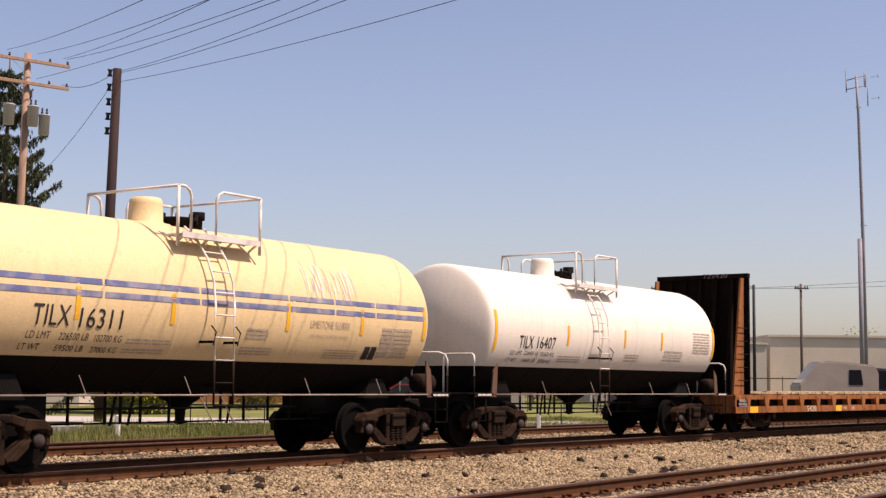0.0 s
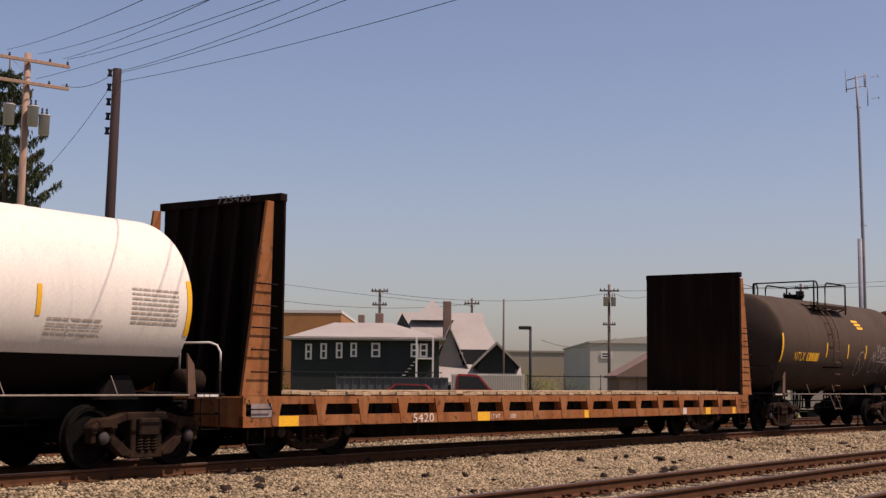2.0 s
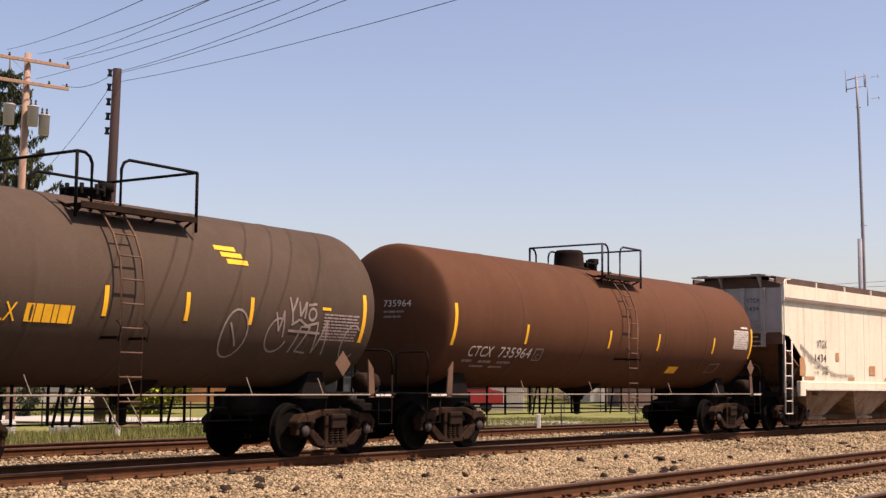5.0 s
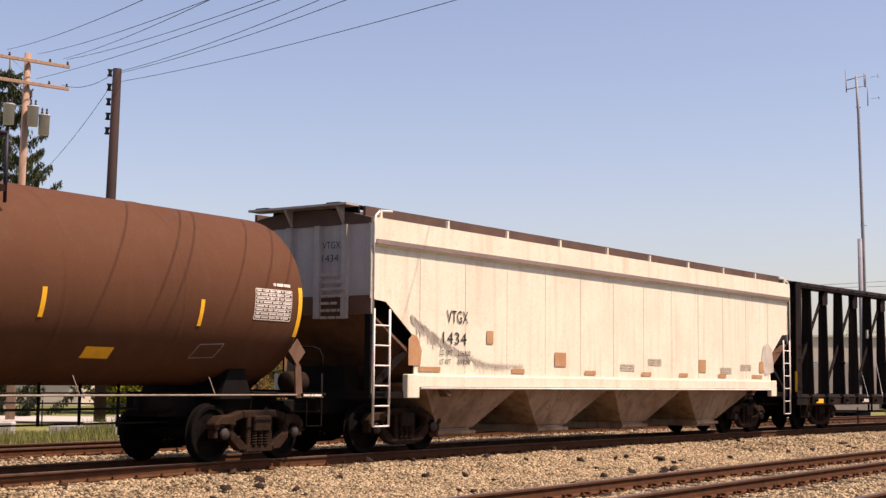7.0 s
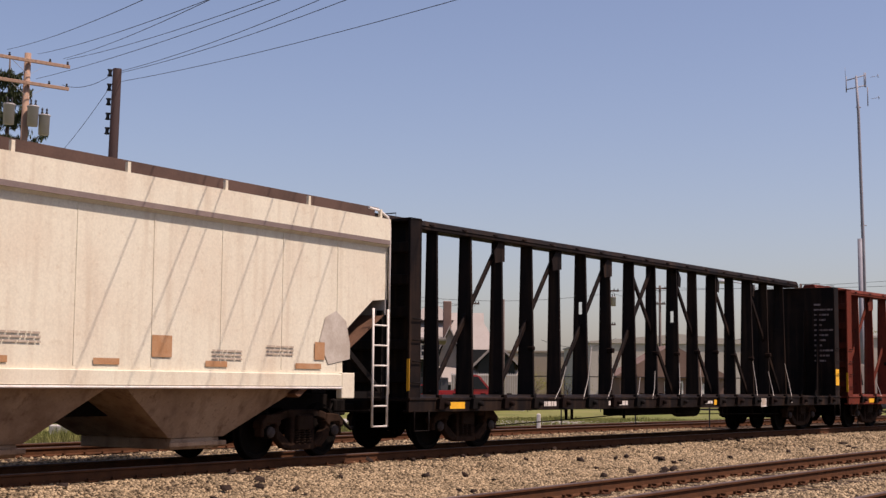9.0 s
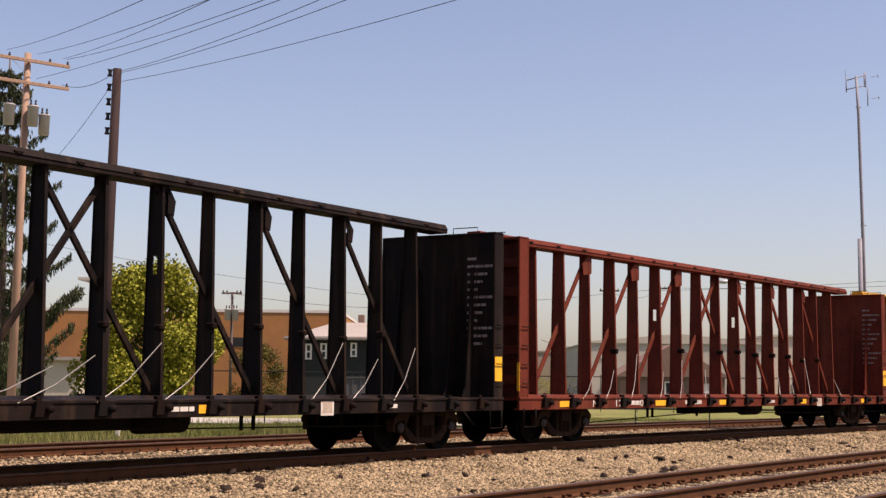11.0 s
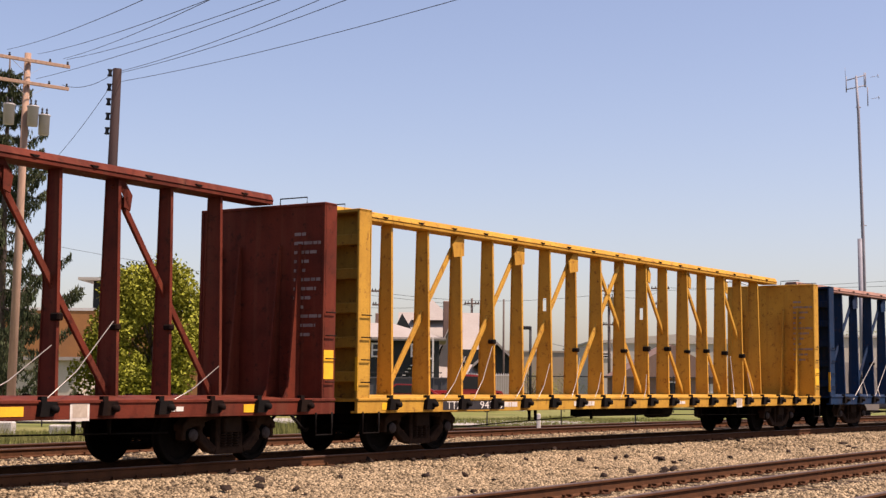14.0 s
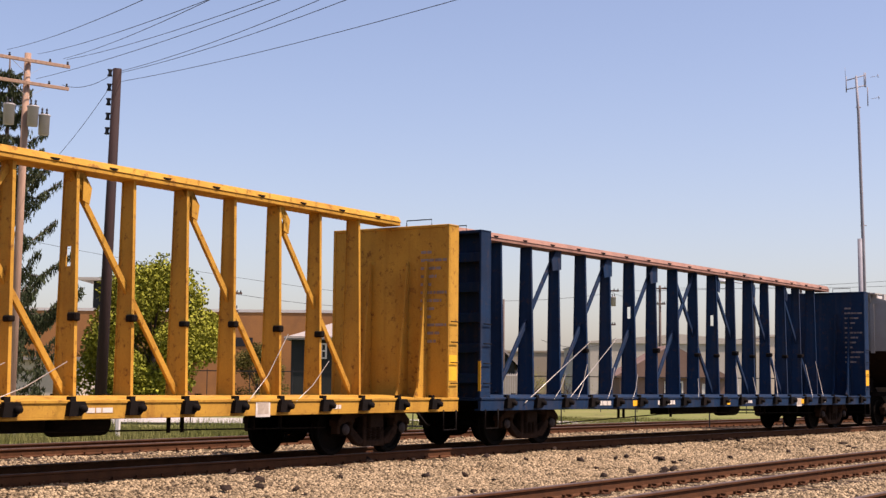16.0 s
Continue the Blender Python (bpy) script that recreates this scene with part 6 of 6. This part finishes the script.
panel_fence("picket_fence", "tall pale picket fence", 0.6, 5.1, 88, FOOT, 1.95, 0.14, TRIM, BEIGE)
panel_fence("screen_fence", "dark slatted screen fence beside the house", -6.5, 0.4, 88, FOOT, 1.75, 0.5, FENCEGREY, FENCEGREY)
panel_fence("chain_link_fence", "dark wire security fence on tall posts", -18, 0, 80, FOOT, 2.0, 2.4, IRON)
panel_fence("chain_link_fence", "dark wire security fence on tall posts", 5.2, 60, 86, FOOT, 1.9, 2.2, IRON)
pipe = panel_fence("pipe_fence", "low two-rail pipe fence along the grass", -40, 50, 50, LAND, LAND + 0.95, 2.6, IRON)
for k, (u, d_) in enumerate(((-8.5, 37.5), (3.0, 44))):
    post = thing("marker_post", "short white concrete marker post in grass", "post", at=town_pose(u, d_, -0.36))
    part("post_shaft", Shape().box(-0.06, 0.06, -0.06, 0.06, 0, 0.75).bevel(0.02), TRIM, post)
wall_low = thing("stone_curb_wall", "low pale broken concrete wall in weeds", "wall", at=town_pose(-10.5, 42, -0.40))
for k in (0, 1, 3, 4):
    part("concrete_block", Shape().box(-4 + k * 1.0, -3.06 + k * 1.0, -0.2, 0.2, 0, 0.38 + 0.08 * (k % 3)).bevel(0.04), ROADGREY, wall_low)


# ---- poles, wires, lamps ----
def utility_pole(label, u, d, top, radius, mat, arms=(), cans=(), turn=0.0, spools=0, lean=0.0):
    p = thing("utility_pole", label, "utility pole", at=town_pose(u, d, FOOT, turn) @ pose(0, 0, 0, 0, lean, 0))
    h = top - FOOT
    part("pole", Shape().tube([(0, 0, 0), (0, 0, h * 0.5), (0, 0, h)], radius, 12, radius * 0.72), mat, p)
    for z, w in arms:
        z -= FOOT
        a = part("crossarm", Shape().box(-w, w, -radius - 0.1, -radius, z - 0.07, z + 0.07).bevel(0.01), mat, p)
        br = Shape()
        for e in (-1, 1):
            br.beam((e * w * 0.45, -radius - 0.05, z - 0.05), (0, -radius, z - 0.6), 0.03, 0.01)
        part("arm_brace", br, GALV, p)
        for x in (-w + 0.1, -w * 0.5, w * 0.5, w - 0.1):
            part("insulator", Shape().lathe([(z + 0.06, 0.02), (z + 0.10, 0.06), (z + 0.16, 0.035), (z + 0.2, 0.05), (z + 0.23, 0.0)], 8, "z", centre=(x, -radius - 0.05, 0)), IRON, p)
    for x, z in cans:
        z -= FOOT
        c = part("transformer", Shape().lathe([(z - 0.42, 0.0), (z - 0.42, 0.22), (z + 0.36, 0.23), (z + 0.38, 0.26), (z + 0.42, 0.24), (z + 0.47, 0.0)], 18, "z", centre=(x, -radius - 0.25, 0)), CANPAINT, p, "grey pole-mounted transformer")
        b = Shape()
        for k in (-0.1, 0.1):
            b.lathe([(z + 0.4, 0.05), (z + 0.5, 0.06), (z + 0.55, 0.03), (z + 0.65, 0.05), (z + 0.72, 0.0)], 8, "z", centre=(x + k, -radius - 0.25, 0))
        part("bushing", b, IRON, c)
    for k in range(spools):
        z = h - 0.15 - k * 0.62 * 0.85
        part("spool_insulator", Shape().lathe([(z - 0.13, 0.05), (z - 0.12, 0.10), (z - 0.04, 0.06), (z + 0.04, 0.06), (z + 0.12, 0.10), (z + 0.13, 0.05)], 10, "z", centre=(-radius * 0.75 - 0.09, 0, 0)), IRON, p)
    return p


utility_pole("weathered wooden utility pole with two crossarms and transformers", -17.55, 58, 14.85, 0.19, WOODPOLE, ((14.5, 1.75), (13.55, 1.75)), ((-0.85, 12.1), (0.16, 12.15), (0.66, 11.85)), turn=38, lean=0.7)
utility_pole("dark creosoted utility pole with a rack of spool insulators", -12.0, 50, 12.42, 0.22, DARKPOLE, spools=5, lean=1.1)
utility_pole("distant wooden utility pole with crossarm", 15.3, 130, 10.5, 0.16, FARPOLE, ((9.9, 0.9), (6.8, 0.6)), ((-0.35, 8.9), (0.35, 8.9)))
utility_pole("distant wooden utility pole with crossarm", 21.2, 138, 11.0, 0.16, FARPOLE, ((10.7, 0.9), (9.2, 0.5)))
utility_pole("distant wooden utility pole with crossarm", -15.6, 105, 7.9, 0.13, FARPOLE, ((7.8, 0.75),), ((-0.25, 6.2), (0.3, 6.2)))
utility_pole("distant wooden utility pole with crossarm", -5.1, 115, 8.9, 0.14, FARPOLE, ((8.7, 0.7), (7.6, 0.6)))
utility_pole("distant wooden utility pole with crossarm", 2.7, 130, 9.1, 0.14, FARPOLE, ((8.6, 0.7),))
utility_pole("thin bare steel flag pole", 4.5, 104, 7.5, 0.09, FARPOLE)
utility_pole("distant wooden utility pole with crossarm", 30.4, 120, 10.0, 0.14, FARPOLE, ((9.6, 0.6),))


def cable(points, r):
    s = Shape()
    for (a, b, sag) in points:
        pts = [a.lerp(b, k / 16) - Vector((0, 0, sag * 4 * (k / 16) * (1 - k / 16))) for k in range(17)]
        s.tube(pts, r, 4)
    return s


wires = thing("overhead_wires", "black overhead power lines sagging from the poles", "wires")
spans = [((-17.92, 57, 14.74), (-6.54, 30, 9.49)), ((-16.66, 57, 14.56), (-5.13, 30, 9.51)), ((-15.61, 57, 14.38), (-5.09, 30, 9.51)), ((-15.47, 57, 14.34), (-3.91, 30, 9.52)), ((-16.69, 57, 13.53), (-3.58, 30, 9.52)),
         ((-11.62, 50, 12.34), (-2.72, 30, 9.53)), ((-11.58, 50, 12.29), (-2.13, 30, 9.54)), ((-11.64, 50, 11.95), (-0.05, 30, 9.47))]
for a, b in spans:
    # the run goes on over the tracks, on one hanging curve
    pts = [town(*a).lerp(town(*b), k / 14) - Vector((0, 0, 4 * 0.12 * (k / 14) * (1 - k / 14))) for k in range(25)]
    part("wire", Shape().tube(pts, 0.009, 5), WIRE, wires)
for a, b in (((-15.9, 58, 13.5), (-11.95, 50, 12.2)), ((-11.9, 50, 11.9), (-17.0, 58, 9.4))):
    part("wire", cable([(town(*a), town(*b), 0.25)], 0.011), WIRE, wires)
for a, b in (((15.3, 130, 9.9), (60, 118, 12.5)), ((21.2, 138, 10.8), (62, 118, 11.6)), ((15.3, 130, 9.7), (-5.1, 115, 8.6)), ((2.7, 130, 8.6), (-15.6, 105, 7.8)), ((21.2, 138, 10.5), (15.3, 130, 9.9)), ((7.0, 100, 4.4), (16, 130, 5.6)), ((-40, 120, 14), (3, 130, 8.4))):
    part("wire", cable([(town(*a), town(*b), 0.7)], 0.016), WIRE, wires)

tower = thing("radio_mast", "tall slim steel radio mast with antenna frame", "antenna mast", at=town_pose(36.12, 121, FOOT))
MASTGREY = paint("weathered_mast_steel", (0.25, 0.245, 0.27), 0.6, second=(0.17, 0.16, 0.18), amount=0.5)
part("mast_base", Shape().tube([(-0.28, 0, 0), (-0.33, 0, 14.95)], 0.20, 10), MASTGREY, tower)
part("mast_pole", Shape().tube([(0.05, 0, 0), (-0.05, 0, 14.6), (-0.25, 0, 25.8), (-0.40, 0, 29.1)], 0.17, 10, 0.10), MASTGREY, tower)
ant = Shape()
ant.tube([(-1.25, 0, 28.75), (0.45, 0, 29.25)], 0.05, 6).tube([(-1.25, 0, 27.95), (0.45, 0, 28.35)], 0.05, 6)
for x, z0, z1 in ((-1.27, 27.7, 29.1), (0.42, 28.15, 29.45), (0.30, 28.2, 29.45), (0.58, 26.5, 28.2), (-0.40, 28.2, 29.2)):
    ant.tube([(x, 0, z0), (x, 0, z1)], 0.045, 6)
ant.tube([(-1.3, 0, 29.0), (-1.36, 0, 29.9)], 0.015, 5)
ant.tube([(0.85, 0, 29.05), (1.55, 0, 29.2)], 0.02, 5).tube([(0.9, 0, 27.15), (1.6, 0, 27.3)], 0.02, 5)
for x, z in ((1.5, 29.18), (1.55, 27.28)):
    ant.tube([(x, 0, z - 0.15), (x, 0, z + 0.15)], 0.03, 5)
ant.tube([(-0.45, 0, 26.4), (-0.05, 0, 26.4)], 0.06, 6).tube([(-0.25, 0, 16.1), (0.25, 0, 16.1)], 0.05, 6)
part("antenna_frame", ant, MASTGREY, tower)

lamp = thing("street_lamp", "dark street lamp with a short flat head", "street lamp", at=town_pose(5.6, 90, FOOT))
part("lamp_post", Shape().tube([(0, 0, 0), (0, 0, 5.9)], 0.10, 10, 0.08), IRON, lamp)
part("lamp_head", Shape().box(-0.75, 0.05, -0.18, 0.18, 5.7, 5.92).bevel(0.05), IRON, lamp)
lamp = thing("street_lamp", "street lamp with a curved arm and cobra head", "street lamp", at=town_pose(22.0, 100, FOOT))
part("lamp_post", Shape().tube([(0, 0, 0), (0, 0, 9.4)], 0.13, 10, 0.10), IRON, lamp)
part("lamp_arm", Shape().tube([(0, 0, 9.2), (-0.8, 0, 9.5), (-1.8, 0, 9.6)], 0.04, 8), GALV, lamp)
part("lamp_head", Shape().lathe([(-2.6, 0.0), (-2.5, 0.13), (-2.0, 0.16), (-1.75, 0.06), (-1.7, 0.0)], 12, centre=(0, 0, 9.6)), GALV, lamp)


# ---- vehicles behind the line ----
def vehicle(label, u, d, length, material, kind_, turn=0, tall=1.0):
    c = thing(kind_, label, "vehicle", at=town_pose(u, d, LAND + 0.02, turn))
    h = length / 2
    body = Shape()
    if kind_ == "car":
        body.prism([(-h, 0.35), (h, 0.35), (h, 0.75), (h * 0.6, 0.92), (h * 0.3, 1.42), (-h * 0.45, 1.45), (-h * 0.8, 0.95), (-h, 0.88)], -0.85, 0.85, "y")
        win = [(h * 0.50, 0.95), (h * 0.27, 1.36), (-h * 0.42, 1.38), (-h * 0.68, 0.97)]
    elif kind_ == "van":
        body.prism([(-h, 0.4), (h, 0.4), (h, 2.35), (h * 0.9, 2.75), (-h * 0.25, 2.95), (-h * 0.5, 2.9), (-h * 0.85, 2.0), (-h, 1.8)], -0.95, 0.95, "y")
        win = [(h * 0.25, 1.75), (h * 0.25, 2.5), (h * 0.55, 2.5), (h * 0.6, 1.75)]
    else:
        body.prism([(-h, 0.45), (h, 0.45), (h, 1.2), (h * 0.72, 1.3), (h * 0.45, 2.15), (-h * 0.05, 2.2), (-h * 0.08, 1.25), (-h, 1.2)], -0.95, 0.95, "y")
        win = [(h * 0.66, 1.32), (h * 0.43, 2.05), (h * 0.0, 2.08), (-h * 0.02, 1.32)]
    bmesh.ops.scale(body.bm, vec=(1, 1, tall), verts=body.bm.verts)
    win = [(x, z * tall) for x, z in win]
    body.bevel(0.08, 2)
    part("body", body, material, c)
    part("side_window", Shape().prism(win, -0.97, 0.97, "y"), GLASS, c)
    for x in (-h * 0.62, h * 0.62):
        for y in (-0.8, 0.8):
            part("wheel", Shape().lathe([(-0.1, 0.0), (-0.1, 0.30), (-0.07, 0.34), (0.07, 0.34), (0.1, 0.30), (0.1, 0.0)], 16, "y", centre=(x, y, 0.34)), TYRE, c)
    return c


vehicle("red sedan parked beyond the fence", -1.6, 82, 4.6, CARRED, "car", 0, 1.1)
vehicle("red pickup truck parked beyond the fence", 1.0, 84, 5.2, CARRED, "truck")
vehicle("tan delivery van parked beside the yard", 19.85, 72, 4.0, CARSILVER, "van")
vehicle("dark panel van parked beside the yard", 22.3, 74, 4.4, CARDARK, "truck", 0, 1.2)


# ---- trees ----
def clump_mesh(points, size, seed, material, name, droop=0.0, aspect=1.0):
    """A crown of many small tilted leaf quads round given points."""
    r = np.random.default_rng(seed)
    n = len(points)
    p = np.array(points)
    a = r.normal(size=(n, 3))
    a[:, 2] -= droop
    a /= np.linalg.norm(a, axis=1)[:, None]
    b = np.cross(a, r.normal(size=(n, 3)))
    b /= np.linalg.norm(b, axis=1)[:, None]
    s = (size * r.uniform(0.6, 1.4, n))[:, None]
    q = np.stack([p - a * s * aspect, p + b * s * 0.6, p + a * s * aspect, p - b * s * 0.6], 1).reshape(-1, 3)
    me = bpy.data.meshes.new(name)
    me.from_pydata(q.tolist(), [], np.arange(n * 4).reshape(-1, 4).tolist())
    me.materials.append(material)
    return me


def leafy_tree(label, u, d, height, width, seed, leaves, base=FOOT, crown0=0.18, leaf=None):
    leaf = leaf or LEAF
    r = random.Random(seed)
    t = thing("tree", label, "tree", at=town_pose(u, d, base))
    wood = Shape()
    wood.tube([(0, 0, 0), (0.1, 0, height * 0.3), (0, 0.1, height * 0.6)], 0.025 * height, 8, 0.012 * height)
    pts = []
    lumps = []
    for k in range(42):
        a, z = r.uniform(0, 6.28), r.uniform(crown0, 0.97)
        reach = width * (0.5 * math.sin(math.pi * min(1, (z - crown0) / (1 - crown0) * 0.8 + 0.18)) ** 0.7) * r.uniform(0.55, 1.0)
        q = Vector((math.cos(a) * reach, math.sin(a) * reach, z * height))
        lumps.append((q, width * r.uniform(0.12, 0.22)))
        wood.tube([(0, 0, height * min(z * 0.6, 0.55)), tuple(q * 0.6 + Vector((0, 0, q.z * 0.3))), tuple(q)], 0.005 * height, 5, 0.002 * height)
    for k in range(leaves):
        q, s = lumps[k % len(lumps)]
        v_ = Vector((r.gauss(0, 1), r.gauss(0, 1), r.gauss(0, 0.8))).normalized() * s * r.random() ** 0.4
        pts.append(tuple(q + v_))
    part("trunk", wood, BARK, t)
    part("crown", clump_mesh(pts, 0.088 * height / 7, seed, leaf, "crown"), leaf, t)
    return t


leafy_tree("broad leafy tree with sunlit yellow-green crown", -14.7, 72, 7.6, 6.8, 3, 60000)
leafy_tree("small brownish-green leafy tree before the brick wall", -10.95, 84, 4.3, 3.4, 5, 12000, leaf=LEAFDULL)
leafy_tree("leafy shrub behind the fence", 7.5, 118, 3.3, 4.0, 6, 1800)
leafy_tree("leafy shrub behind the fence", 10.6, 120, 3.0, 4.5, 7, 1800)
leafy_tree("round distant tree over the store roof", 50.5, 170, 8.8, 9.0, 8, 2200)
leafy_tree("round distant tree over the store roof", 58, 170, 8.4, 9.0, 9, 2200)
leafy_tree("round distant tree over the store roof", 12.6, 190, 6.4, 4.0, 10, 900)


def spruce(label, u, d, height, width, seed):
    r = random.Random(seed)
    t = thing("spruce_tree", label, "tree", at=town_pose(u, d, FOOT))
    wood, pts = Shape(), []
    wood.tube([(0, 0, 0), (0, 0, height * 0.5), (0, 0, height)], 0.32, 10, 0.03)
    z = 0.9
    while z < height - 0.3:
        reach0 = width / 2 * (1 - z / height) ** 0.8 + 0.25
        for k in range(6):
            a = r.uniform(0, 6.28)
            reach = reach0 * r.uniform(0.65, 1.15)
            tip = Vector((math.cos(a) * reach, math.sin(a) * reach, z + reach * 0.24))
            midp = Vector((math.cos(a) * reach * 0.55, math.sin(a) * reach * 0.55, z - reach * 0.10))
            wood.tube([(0, 0, z), tuple(midp), tuple(tip)], 0.05, 4, 0.012)
            n = int(30 + reach * 110)
            for i in range(n):
                f = r.uniform(0.15, 1.0)
                p = Vector((0, 0, z)).lerp(midp, f / 0.55) if f < 0.55 else midp.lerp(tip, (f - 0.55) / 0.45)
                drop = r.random() ** 1.8 * (0.8 - 0.5 * f)
                side_ = r.gauss(0, 0.10 + 0.12 * (1 - f))
                pts.append((p.x - math.sin(a) * side_, p.y + math.cos(a) * side_, p.z - drop))
        z += 0.95 * r.uniform(0.8, 1.2)
    part("trunk", wood, BARK, t)
    part("crown", clump_mesh(pts, 0.055, seed, NEEDLE, "crown", 2.4, 2.6), NEEDLE, t)


spruce("tall dark spruce with drooping needled branches", -20.6, 66, 17.6, 9.6, 12)

railway(FRONT_Y, "rusty nearest track with worn ties", tie0=2.0, ties=110, near=True)
railway(NEAR_Y, "rusty empty track with spiked ties in front of the train", tie0=6.0, ties=120, near=True)
railway(TRAIN_Y, "track under the moving freight train", tie0=6.0, ties=130)
railway(BACK_Y, "rusty empty track behind the train", tie0=8.0, ties=140)


# ---- the train's run ----
def gone(t):
    """Metres that the train has run since the start."""
    return 9.801 * t - 0.0517 * t * t / 2 + 0.0048 * t ** 3 / 6


def car_pose(mid, half, t):
    x = mid - gone(t)
    b = max(2.0, half - 2.0)
    ya, yb = bend(x - b)[0], bend(x + b)[0]
    return pose(x, TRAIN_Y + (ya + yb) / 2, 0, 0, 0, math.degrees(math.atan2(yb - ya, 2 * b)))


def motions():
    for car in CARS:
        mid, half = META[car.name]
        walk(car, [(k * 0.5, car_pose(mid, half, k * 0.5)) for k in range(33)])
    turns = [(k / 15, math.degrees(gone(k / 15) / WR)) for k in range(241)]
    for wheels, x in rolling:
        walk(wheels, [(t, pose(x, 0, WR, 0, -a, 0)) for t, a in turns])


motions()
